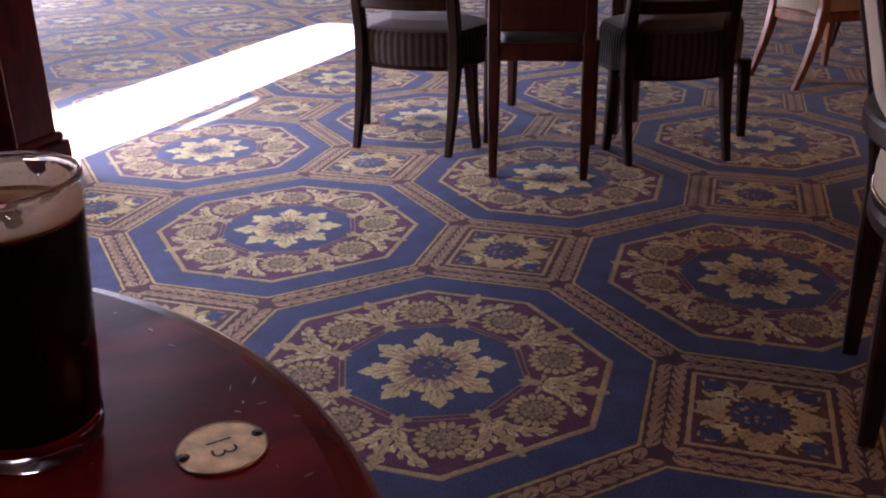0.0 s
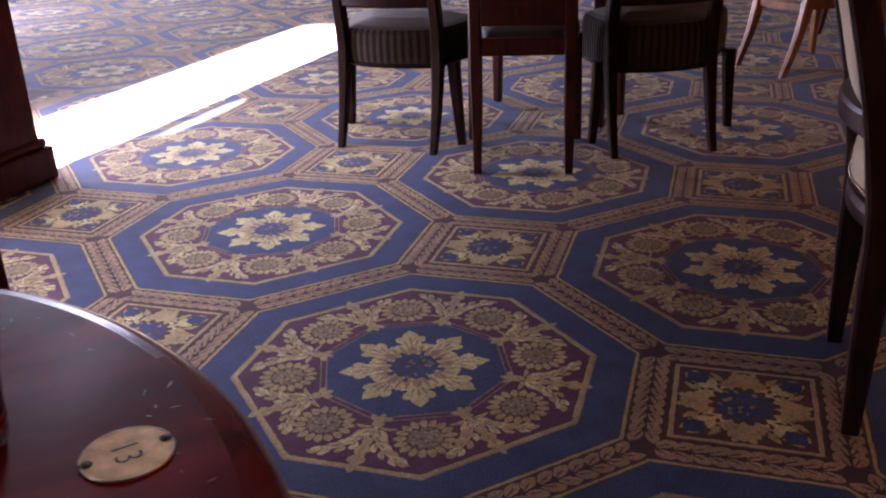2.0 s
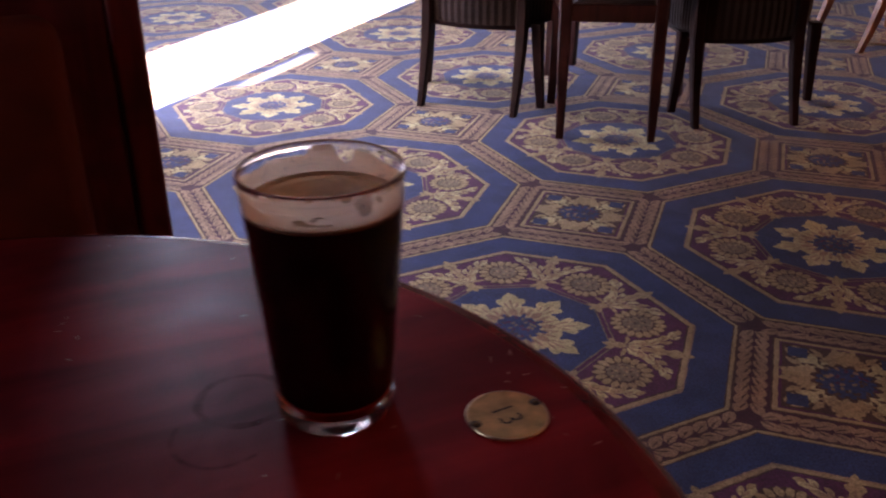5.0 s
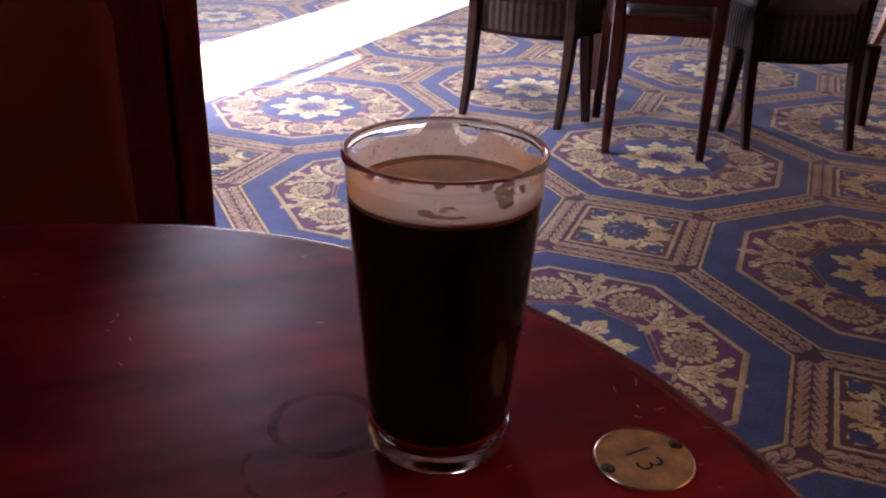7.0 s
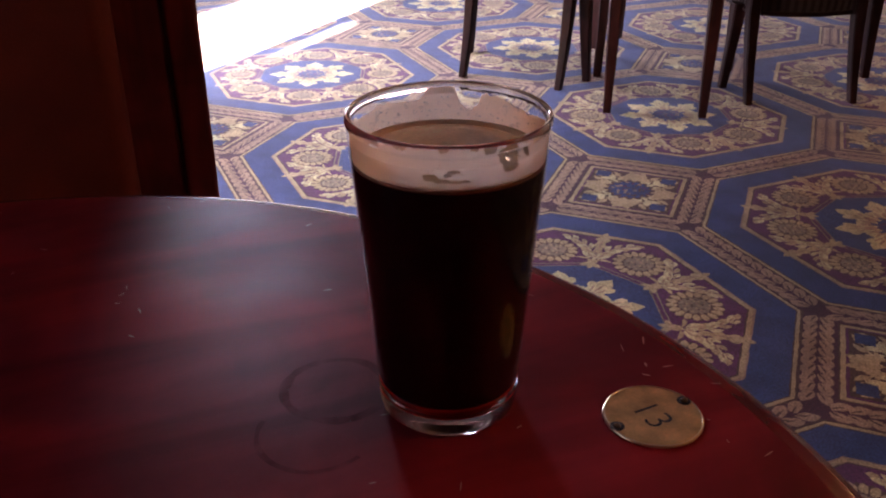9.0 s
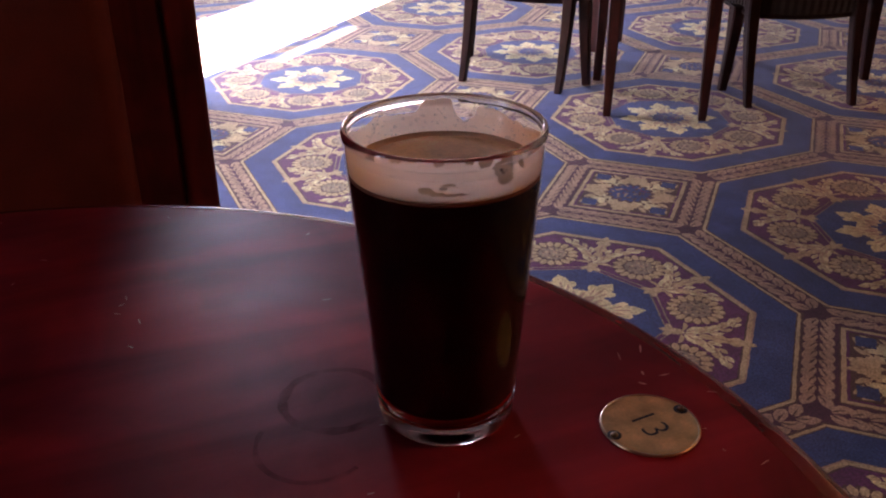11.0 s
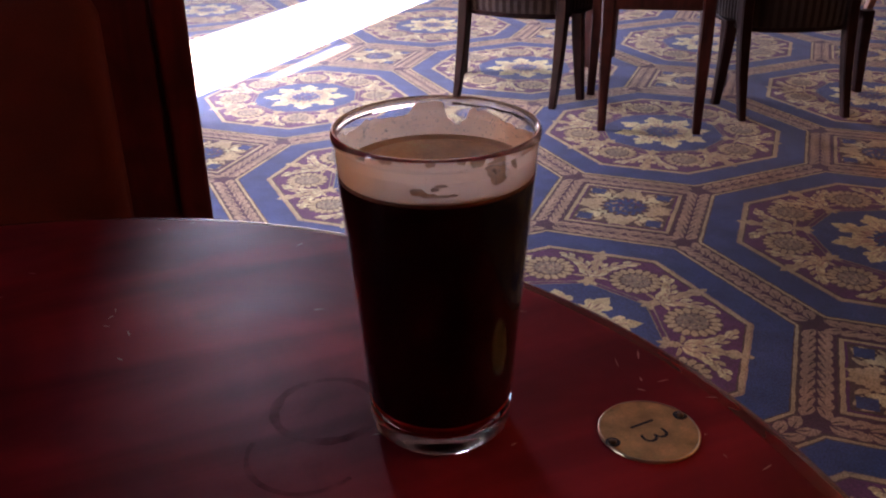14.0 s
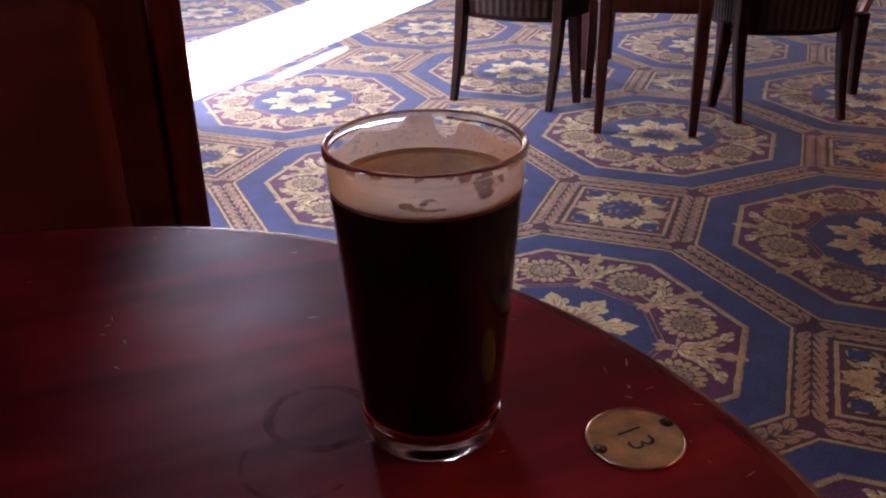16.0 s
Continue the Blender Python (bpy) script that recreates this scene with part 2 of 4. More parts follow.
def box(bm, lo, hi, bevel=0.0, segs=2, m=None):
    """A box between two corners, with rounded edges."""
    made = bmesh.ops.create_cube(bm, size=1)["verts"]
    size = [h - l for l, h in zip(lo, hi)]
    mid = [(h + l) / 2 for l, h in zip(lo, hi)]
    bmesh.ops.scale(bm, vec=size, verts=made)
    bmesh.ops.translate(bm, vec=mid, verts=made)
    if bevel:
        edges = list({e for v in made for e in v.link_edges})
        out = bmesh.ops.bevel(bm, geom=edges, offset=bevel, segments=segs, affect="EDGES", profile=0.5)
        made = list({v for f in out["faces"] for v in f.verts} | {v for v in made if v.is_valid})
    if m is not None:
        bmesh.ops.transform(bm, matrix=m, verts=made)
    return made


def new_box(lo, hi, bevel=0.0, segs=2, m=None):
    bm = bmesh.new()
    box(bm, lo, hi, bevel, segs, m)
    return bm


def lathe(bm, profile, n=64, closed=False):
    """Turns (radius, height) points round the z axis."""
    rings = []
    for r, z in profile:
        if r < 1e-6:
            rings.append([bm.verts.new((0, 0, z))])
        else:
            rings.append([bm.verts.new((r * math.cos(2 * math.pi * k / n), r * math.sin(2 * math.pi * k / n), z)) for k in range(n)])
    pairs = list(zip(rings, rings[1:] + ([rings[0]] if closed else [])))
    if not closed:
        pairs = pairs[:len(rings) - 1]
    for u, v in pairs:
        for k in range(n):
            j = (k + 1) % n
            if len(u) == 1 and len(v) == 1:
                continue
            if len(u) == 1:
                bm.faces.new((u[0], v[j], v[k]))
            elif len(v) == 1:
                bm.faces.new((u[k], u[j], v[0]))
            else:
                bm.faces.new((u[k], u[j], v[j], v[k]))
    bmesh.ops.recalc_face_normals(bm, faces=bm.faces)
    return bm


def sweep(path, half_w, half_d, bevel=0.25):
    """A square-section bar with eased corners along a list of points; half_w, half_d: lists of half sizes in x and y."""
    bm = bmesh.new()
    rings = []
    for (x, y, z), w, d in zip(path, half_w, half_d):
        c = bevel
        ring = [(w, d * (1 - c)), (w * (1 - c), d), (-w * (1 - c), d), (-w, d * (1 - c)), (-w, -d * (1 - c)), (-w * (1 - c), -d), (w * (1 - c), -d), (w, -d * (1 - c))]
        rings.append([bm.verts.new((x + u, y + v, z)) for u, v in ring])
    for u, v in zip(rings, rings[1:]):
        for k in range(8):
            bm.faces.new((u[k], u[(k + 1) % 8], v[(k + 1) % 8], v[k]))
    bm.faces.new(list(reversed(rings[0])))
    bm.faces.new(rings[-1])
    bmesh.ops.recalc_face_normals(bm, faces=bm.faces)
    return bm


def bar(p0, p1, w, h, bevel=0.003):
    """A straight bar between two points, w across and h high."""
    p0, p1 = Vector(p0), Vector(p1)
    run = p1 - p0
    m = Matrix.Translation(p0) @ run.to_track_quat("X", "Z").to_matrix().to_4x4()
    return new_box((0, -w / 2, -h / 2), (run.length, w / 2, h / 2), bevel, 2, m)


# ---------------------------------------------------------------- the room
def ab_box(name, a0, a1, b0, b1, z0, z1, mat, parent=None, bevel=0.0):
    """An upright box along the building's axes."""
    bm = bmesh.new()
    box(bm, (a0, b0, z0), (a1, b1, z1), bevel)
    bmesh.ops.transform(bm, matrix=TO_AB, verts=bm.verts)
    bmesh.ops.recalc_face_normals(bm, faces=bm.faces)
    return mesh_object(name, bm, mat, parent)


def wall_with_openings(name, along, fixed0, fixed1, s0, s1, holes, mat):
    """A wall of blocks round openings (s0, s1, z0, z1), along a or b."""
    bm = bmesh.new()
    cuts = sorted(holes)
    pos = s0

    def block(u0, u1, z0, z1):
        if u1 - u0 < 1e-4 or z1 - z0 < 1e-4:
            return
        if along == "a":
            box(bm, (u0, fixed0, z0), (u1, fixed1, z1))
        else:
            box(bm, (fixed0, u0, z0), (fixed1, u1, z1))

    for (u0, u1), stack in itertools.groupby(cuts, key=lambda c: c[:2]):     # openings may stand one above another
        block(pos, u0, 0, ROOM_H)
        up = 0
        for _, _, z0, z1 in stack:
            block(u0, u1, up, z0)
            up = z1
        block(u0, u1, up, ROOM_H)
        pos = u1
    block(pos, s1, 0, ROOM_H)
    bmesh.ops.transform(bm, matrix=TO_AB, verts=bm.verts)
    bmesh.ops.recalc_face_normals(bm, faces=bm.faces)
    return tagged(mesh_object(name, bm, mat), "plain terracotta painted plaster wall of the pub", "wall", kind="structure")


T = 0.2
DOOR = (-2.56, -1.865, 0.06, 2.75)        # the sunlit tall opening in the near wall
GAP = (-1.802, -1.757, 1.72, 1.985)       # an added cut that throws the thin sun strip beside the band
SLIT = (0.56, 0.74, 2.71, 2.84)          # an added cut that aims sun at the far chair's back
# added thin cuts that lay a line of sun along the brass strip
SUN_CUTS = [(0.30, 0.56, 2.318, 2.338), (0.56, 0.74, 2.318, 2.338), (0.74, 1.10, 2.318, 2.338)]
wall_with_openings("wall_west", "b", A0 - T, A0, BAY_B, B1, [DOOR, GAP, SLIT] + SUN_CUTS, M_WALL)
wall_with_openings("wall_north", "a", B0 - T, B0, BAY_A - T, A1 + T, HALL_WINDOWS, M_WALL)
wall_with_openings("wall_bay", "a", BAY_B - T, BAY_B, A0 - T, BAY_A, [LOW_WINDOW, HIGH_WINDOW], M_WALL)
wall_with_openings("wall_return", "b", BAY_A - T, BAY_A, B0, BAY_B - T, [], M_WALL)
wall_with_openings("wall_east", "b", A1, A1 + T, B0, B1, [], M_WALL)
wall_with_openings("wall_south", "a", B1, B1 + T, A0 - T, A1 + T, [], M_WALL)


def ceiling(name, blocks, mat, label):
    bm = bmesh.new()
    for a0, a1, b0, b1, z0, z1 in blocks:
        box(bm, (a0, b0, z0), (a1, b1, z1))
    bmesh.ops.transform(bm, matrix=TO_AB, verts=bm.verts)
    bmesh.ops.recalc_face_normals(bm, faces=bm.faces)
    return tagged(mesh_object(name, bm, mat), label, "ceiling", kind="structure")


ceiling("ceiling", [(A0 - T, A1 + T, B0 - T, B1 + T, ROOM_H, ROOM_H + 0.15)], M_CEIL, "plain aged cream painted hall ceiling")
# added slab and fascia, out of view, that shade the near carpet
ceiling("light_blocker", [(BLOCKER_A, A1 - 0.002, BLOCKER_B, B1 - 0.002, BLOCKER_Z, BLOCKER_Z + 0.16), (BLOCKER_A, A1 - 0.002, BLOCKER_B + 0.003, BLOCKER_B + 0.12, BLOCKER_Z + 0.162, ROOM_H - 0.002)],
        M_BLOCKER, "unseen low dark ceiling added to keep window light off the near carpet")
tagged(ab_box("ground", -60, 60, -60, 60, -0.6, -0.12, material("asphalt", (0.06, 0.06, 0.06), 0.9, vary=0.2, scale=3)), "grey asphalt ground outside the pub", "ground", kind="structure")

# joinery for the added windows, all out of view
k = 0
for (a0, a1, z0, z1), b in [(LOW_WINDOW, BAY_B), (HIGH_WINDOW, BAY_B)] + [(w, B0) for w in HALL_WINDOWS]:
    k += 1
    win = tagged(new("window_%d" % k), "unseen white wooden window added to let daylight in", "window", kind="structure")
    ab_box("window_sill", a0 - 0.04, a1 + 0.04, b + 0.002, b + 0.09, z0 - 0.04, z0 - 0.002, M_FRAME, win, 0.006)
    for u in (a0, (a0 + a1) / 2 - 0.03, a1 - 0.06):
        ab_box("window_frame", u + 0.002, u + 0.058, b - 0.14, b - 0.06, z0 + 0.002, z1 - 0.002, M_FRAME, win, 0.005)
    for z in (z0 + 0.002, z1 - 0.062):
        ab_box("window_frame", a0 + 0.06, a1 - 0.06, b - 0.139, b - 0.061, z, z + 0.06, M_FRAME, win, 0.005)

# ---------------------------------------------------------------- the carpet
floor = tagged(ab_box("floor", A0 - T, A1 + T, B0 - T, B1 + T, -0.12, 0.0, M_GROUND), "blue, plum and gold patterned pub carpet with octagons", "carpet", kind="structure")


def flat(bm, pts, z, slot):
    z += 0.0000031 * (len(bm.faces) % 23)      # neighbours never share one plane
    ragged = []
    for (x0, y0), (x1, y1) in zip(pts, list(pts[1:]) + [pts[0]]):
        n = max(1, round(math.hypot(x1 - x0, y1 - y0) / 0.011))
        for i in range(n):
            ragged.append((x0 + (x1 - x0) * i / n + random.uniform(-0.0011, 0.0011), y0 + (y1 - y0) * i / n + random.uniform(-0.0011, 0.0011)))
    f = bm.faces.new([bm.verts.new((x, y, z)) for x, y in ragged])
    f.material_index = slot
    if f.normal.z < 0:
        f.normal_flip()
    return f


def octagon(p, q):
    """Straight sides at p along the axes, corners at (p, q)."""
    return [(p, -q), (p, q), (q, p), (-q, p), (-p, q), (-p, -q), (-q, -p), (q, -p)]


def leaf(x, y, ang, length, width, lobes=0, curl=0.0, n=14):
    """The outline of a leaf that starts at (x, y), with scalloped sides and a curl to its left."""
    left, right = [], []
    for i in range(n + 1):
        t = i / n
        w = width * max(0.0, math.sin(math.pi * min(1, 0.06 + 0.94 * t) ** 1.15)) ** 0.7 * 0.5
        if lobes:
            w *= 1 + 0.38 * math.cos(2 * math.pi * lobes * t + 0.6)
        th = ang + curl * t
        cx = x + length * t * math.cos(ang + curl * t / 2)
        cy = y + length * t * math.sin(ang + curl * t / 2)
        left.append((cx - w * math.sin(th), cy + w * math.cos(th)))
        right.append((cx + w * math.sin(th), cy - w * math.cos(th)))
    return right + list(reversed(left[1:-1]))


def scalloped(cx, cy, r, lobes, depth, n=4):
    k = lobes * n
    return [(cx + r * (1 - depth * abs(math.cos(math.pi * i / n)) ** 3) * math.cos(2 * math.pi * i / k),
             cy + r * (1 - depth * abs(math.cos(math.pi * i / n)) ** 3) * math.sin(2 * math.pi * i / k)) for i in range(k)]


SLOTS = [M_GROUND, M_BLUE, M_PLUM, M_GOLD, M_TAN, M_LEAF, M_ROSE, M_BROWN]
BLUE, PLUM, GOLD, TAN, LEAF, ROSE, BROWN = 1, 2, 3, 4, 5, 6, 7


def laurel(bm, x0, y0, x1, y1, n):
    """A border of paired leaves from one point to another."""
    ang = math.atan2(y1 - y0, x1 - x0)
    ln = math.hypot(x1 - x0, y1 - y0) / n
    for i in range(n):
        bx, by = x0 + (x1 - x0) * (i + 0.1) / n, y0 + (y1 - y0) * (i + 0.1) / n
        for s in (-1, 1):
            ox, oy = bx - s * 0.003 * math.sin(ang), by + s * 0.003 * math.cos(ang)
            flat(bm, leaf(ox, oy, ang + s * 0.80, 0.046, 0.0265, 0, -s * 0.55, 7), 0.0006, LEAF)
            flat(bm, leaf(ox, oy, ang + s * 0.72, 0.030, 0.0040, 0, -s * 0.45, 5), 0.0008, BROWN)


def spray(bm, x, y, ang, length, width, pairs, z, slot, fan=0.85, curl=0.0):
    """An acanthus leaf of separate leaflets along a stem, smaller to the tip."""
    flat(bm, leaf(x, y, ang, length * 0.9, width * 0.16, 0, curl, 7), z, slot)
    for i in range(pairs):
        t = (i + 0.35) / pairs
        th = ang + curl * t / 2
        px, py = x + length * 0.8 * t * math.cos(th), y + length * 0.8 * t * math.sin(th)
        size = width * (0.78 - 0.30 * t)
        for s in (-1, 1):
            flat(bm, leaf(px, py, ang + curl * t + s * fan * (1 - 0.3 * t), size, size * 0.46, 0, -s * 0.5, 7), z + 0.0001, slot)
    th = ang + curl / 2
    flat(bm, leaf(x + length * 0.62 * math.cos(th), y + length * 0.62 * math.sin(th), ang + curl, length * 0.38, width * 0.30, 0, 0, 7), z + 0.0002, slot)


def medallion_mesh():
    bm = bmesh.new()
    L = 0.0002
    flat(bm, octagon(0.469, 0.2215), 1 * L, BROWN)
    flat(bm, octagon(0.463, 0.2190), 2 * L, TAN)
    flat(bm, octagon(0.4555, 0.2158), 2.5 * L, BROWN)
    flat(bm, octagon(0.4525, 0.2145), 3 * L, BLUE)
    flat(bm, octagon(0.3745, 0.1768), 4 * L, LEAF)
    flat(bm, octagon(0.3700, 0.1750), 4.4 * L, TAN)
    flat(bm, octagon(0.3600, 0.1707), 4.8 * L, BROWN)
    flat(bm, octagon(0.3560, 0.1690), 5.2 * L, PLUM)
    ring = lambda r: [(r * math.cos(math.pi / 4 * i), r * math.sin(math.pi / 4 * i)) for i in range(8)]
    flat(bm, ring(0.230), 6 * L, ROSE)
    flat(bm, ring(0.226), 6.6 * L, PLUM)
    flat(bm, ring(0.216), 7.2 * L, ROSE)
    flat(bm, ring(0.212), 7.8 * L, BLUE)
    for i in range(8):
        th = math.pi / 8 + i * math.pi / 4
        # rosette: a ring of beads round a speckled disc
        cx, cy = 0.283 * math.cos(th), 0.283 * math.sin(th)
        flat(bm, scalloped(cx, cy, 0.066, 17, 0.12, 2), 9.0 * L, BROWN)
        for j in range(17):
            a = 2 * math.pi * (j + 0.15) / 17
            flat(bm, leaf(cx + 0.036 * math.cos(a), cy + 0.036 * math.sin(a), a, 0.0295, 0.0172, 0, 0, 8), 9.4 * L, TAN)
        flat(bm, scalloped(cx, cy, 0.0405, 12, 0.10, 2), 10 * L, BROWN)
        flat(bm, scalloped(cx, cy, 0.0370, 12, 0.10, 2), 10.6 * L, ROSE)
        for j in range(30):
            a, r = 2.4 * j, 0.032 * math.sqrt((j + 0.5) / 30)
            flat(bm, leaf(cx + r * math.cos(a), cy + r * math.sin(a), 1.7 * j, 0.0095, 0.0062, 0, 0, 3), 11.2 * L, (LEAF, BROWN, TAN)[j % 3])
        # acanthus between the rosettes: two scrolls of plump leaflets that part and curl away
        ph = i * math.pi / 4
        c, s = math.cos(ph), math.sin(ph)
        at = lambda r, o=0.0: (r * c - o * s, r * s + o * c)
        reach = 0.108 if i % 2 else 0.094
        for sd in (-1, 1):
            way = lambda t: (0.243 + reach * t ** 0.85, sd * (0.003 + 0.078 * t ** 2.1))
            flat(bm, [at(*way(k_ / 8)) for k_ in range(9)] + [at(way(k_ / 8)[0] - 0.012, way(k_ / 8)[1] - sd * 0.004) for k_ in range(8, -1, -1)], 6.6 * L, GOLD)
            for k_ in range(5):
                t = (k_ + 0.4) / 5
                (r0, o0), (r1, o1) = way(t), way(t + 0.05)
                tang = ph + math.atan2(o1 - o0, r1 - r0)
                for side in (-1, 1):
                    ln = (0.047 if side == sd else 0.034) * (1.05 - 0.25 * t)
                    flat(bm, leaf(*at(r0, o0), tang + side * (1.0 - 0.3 * t), ln, ln * 0.44, 0, -side * 0.9, 7), (7.1 + 0.18 * k_) * L, TAN if k_ % 2 else GOLD)
                    flat(bm, leaf(*at(r0, o0), tang + side * (0.8 - 0.3 * t), ln * 0.6, ln * 0.14, 0, -side * 0.5, 4), (8.2 + 0.18 * k_) * L, LEAF)
            flat(bm, leaf(*at(*way(1.0)), ph + sd * 1.1, 0.026, 0.013, 0, sd * 0.8, 6), 8.6 * L, TAN)
            flat(bm, leaf(*at(0.246, sd * 0.006), ph + sd * 1.15, 0.040, 0.010, 0, sd * 0.9, 7), 6.3 * L, TAN)
        flat(bm, leaf(*at(0.290), ph, 0.112 if i % 2 else 0.098, 0.030, 3, 0, 12), 8.8 * L, TAN)
        flat(bm, leaf(*at(0.300), ph, 0.06, 0.006, 0, 0, 5), 9.2 * L, LEAF)
        # trefoil on each corner of the inner line
        flat(bm, scalloped(*at(0.236), 0.0145, 8, 0.2, 2), 10 * L, TAN)
        for da in (-0.9, 0.0, 0.9):
            flat(bm, leaf(*at(0.228), ph + math.pi + da, 0.031, 0.015, 0, 0, 6), 9 * L, TAN)
        # central flower: a lobed pointed petal, browner towards the eye
        ct, st = math.cos(th), math.sin(th)
        on = lambda r, o: (r * ct - o * st, r * st + o * ct)
        half = [(0.050, 0.014), (0.066, 0.022), (0.078, 0.034), (0.092, 0.040), (0.101, 0.036), (0.100, 0.025), (0.107, 0.024), (0.115, 0.033), (0.128, 0.037), (0.138, 0.031), (0.137, 0.019), (0.147, 0.019), (0.157, 0.012)]
        flat(bm, [on(r, -o) for r, o in half] + [on(0.172, 0)] + [on(r, o) for r, o in reversed(half)], 9.6 * L, GOLD)
        for sd in (-1, 1):
            flat(bm, leaf(*on(0.052, sd * 0.012), th + sd * 0.42, 0.046, 0.009, 0, -sd * 0.2, 6), 10.2 * L, LEAF)
            flat(bm, leaf(*on(0.088, sd * 0.006), th + sd * 0.40, 0.038, 0.0055, 0, -sd * 0.2, 5), 10.2 * L, LEAF)
            flat(bm, leaf(*on(0.064, sd * 0.022), th + sd * 0.75, 0.028, 0.014, 0, -sd * 0.4, 6), 9.2 * L, LEAF)
        flat(bm, leaf(*on(0.050, 0), th, 0.044, 0.022, 0, 0, 6), 10.4 * L, LEAF)
        flat(bm, leaf(*on(0.092, 0), th, 0.048, 0.0055, 0, 0, 5), 10.4 * L, LEAF)
    flat(bm, scalloped(0, 0, 0.058, 8, 0.22, 4), 10.8 * L, BLUE)
    for j in range(36):
        a, r = 2.4 * j, 0.050 * math.sqrt((j + 0.5) / 36)
        flat(bm, leaf(r * math.cos(a), r * math.sin(a), a + 0.8 * j, 0.014, 0.008, 0, 0, 4), 11.6 * L, (PLUM, ROSE, BROWN, ROSE, PLUM)[j % 5])
    # laurel borders on two of the axis sides
    laurel(bm, 0.5, -0.215, 0.5, 0.215, 12)
    laurel(bm, -0.215, 0.5, 0.215, 0.5, 12)
    # the square at the tile's upper right corner, on its point
    sq = lambda r: [(0.5 + r, 0.5), (0.5, 0.5 + r), (0.5 - r, 0.5), (0.5, 0.5 - r)]
    flat(bm, sq(0.209), 1 * L, BROWN)
    flat(bm, sq(0.203), 2 * L, TAN)
    flat(bm, sq(0.189), 3 * L, PLUM)
    flat(bm, sq(0.180), 3.6 * L, BROWN)
    for i in range(4):
        th = math.pi / 4 + i * math.pi / 2
        c, s = math.cos(th), math.sin(th)
        ph = i * math.pi / 2
        cp, sp = math.cos(ph), math.sin(ph)
        spray(bm, 0.5 + 0.045 * c, 0.5 + 0.045 * s, th, 0.084, 0.078, 3, 6 * L, TAN, 1.0)
        spray(bm, 0.5 + 0.040 * cp, 0.5 + 0.040 * sp, ph, 0.084, 0.066, 2, 5 * L, GOLD, 1.0)
        for sd in (-1, 1):
            spray(bm, 0.5 + 0.055 * c, 0.5 + 0.055 * s, th + sd * 1.05, 0.095, 0.040, 3, 5.4 * L, TAN, 0.9, -sd * 0.35)
            px, py = 0.5 + 0.150 * cp - sd * 0.022 * sp, 0.5 + 0.150 * sp + sd * 0.022 * cp
            flat(bm, leaf(px - 0.03 * cp, py - 0.03 * sp, ph - sd * 0.3, 0.045, 0.014, 0, 0, 5), 5.0 * L, TAN)
        bx, by = 0.5 + 0.135 * cp, 0.5 + 0.135 * sp
        flat(bm, [(bx + 0.029, by), (bx, by + 0.029), (bx - 0.029, by), (bx, by - 0.029)], 7.0 * L, BLUE)
        # laurel along the diagonal sides
        m = 0.187
        ex, ey = 0.5 + m * c, 0.5 + m * s
        laurel(bm, ex + 0.165 * s, ey - 0.165 * c, ex - 0.165 * s, ey + 0.165 * c, 10)
    flat(bm, scalloped(0.5, 0.5, 0.074, 16, 0.20, 3), 8 * L, BROWN)
    flat(bm, scalloped(0.5, 0.5, 0.062, 16, 0.20, 3), 8.6 * L, BLUE)
    for j in range(34):
        a, r = 2.4 * j, 0.054 * math.sqrt((j + 0.5) / 34)
        flat(bm, leaf(0.5 + r * math.cos(a), 0.5 + r * math.sin(a), a + 0.8 * j, 0.015, 0.009, 0, 0, 4), 9.2 * L, (BROWN, PLUM, ROSE, BROWN, LEAF)[j % 5])
    for v in bm.verts:
        v.co.x *= REPEAT
        v.co.y *= REPEAT
    me = bpy.data.meshes.new("medallion")
    bm.to_mesh(me)
    bm.free()
    for m in SLOTS:
        me.materials.append(m)
    return me


MEDALLION = medallion_mesh()


def trimmed(p, cuts):
    """The medallion cut off along the walls: cuts are (direction, limit) pairs."""
    bm = bmesh.new()
    bm.from_mesh(MEDALLION)
    for way, limit in cuts:
        bmesh.ops.bisect_plane(bm, geom=bm.verts[:] + bm.edges[:] + bm.faces[:], plane_co=way * limit - p, plane_no=way, clear_outer=True)
    me = bpy.data.meshes.new("medallion_trimmed")
    bm.to_mesh(me)
    bm.free()
    for m in SLOTS:
        me.materials.append(m)
    return me


REACH = 0.76 * REPEAT
for i in range(-12, 15):
    for j in range(-12, 15):
        p = Vector((i * REPEAT, j * REPEAT, 0))
        a, b = p.dot(A), p.dot(B)
        in_bay = a < BAY_A - T
        sides = [(A, A1, a), (-A, -A0, -a), (B, B1, b), (-B, -(BAY_B if in_bay else B0), -b)]
        if not in_bay and b < BAY_B:
            sides.append((-A, -BAY_A, -a))
        if any(at_ - REACH > limit for way, limit, at_ in sides):
            continue
        cuts = [(way, limit) for way, limit, at_ in sides if at_ + REACH > limit]
        me = trimmed(p, cuts) if cuts else MEDALLION
        if not me.polygons:
            continue
        tile = new("medallion", me)
        tile.parent = floor
        tile.location = p

# brass threshold strip across the carpet
bm = bmesh.new()
ends = []
for b in (0.0, 2.7):
    ends.append([bm.verts.new(ab(3.367 + 0.018 * math.cos(q), b, 0.0046 + 0.0075 * math.sin(q))) for q in [math.pi * k_ / 10 for k_ in range(11)]])
for k_ in range(10):
    bm.faces.new((ends[0][k_], ends[0][k_ + 1], ends[1][k_ + 1], ends[1][k_]))
bm.faces.new(ends[0])
bm.faces.new(ends[1])
bmesh.ops.recalc_face_normals(bm, faces=bm.faces)
tagged(mesh_object("threshold_strip", bm, M_BRASS, None, True), "polished brass threshold strip across the carpet", "threshold strip", kind="structure")


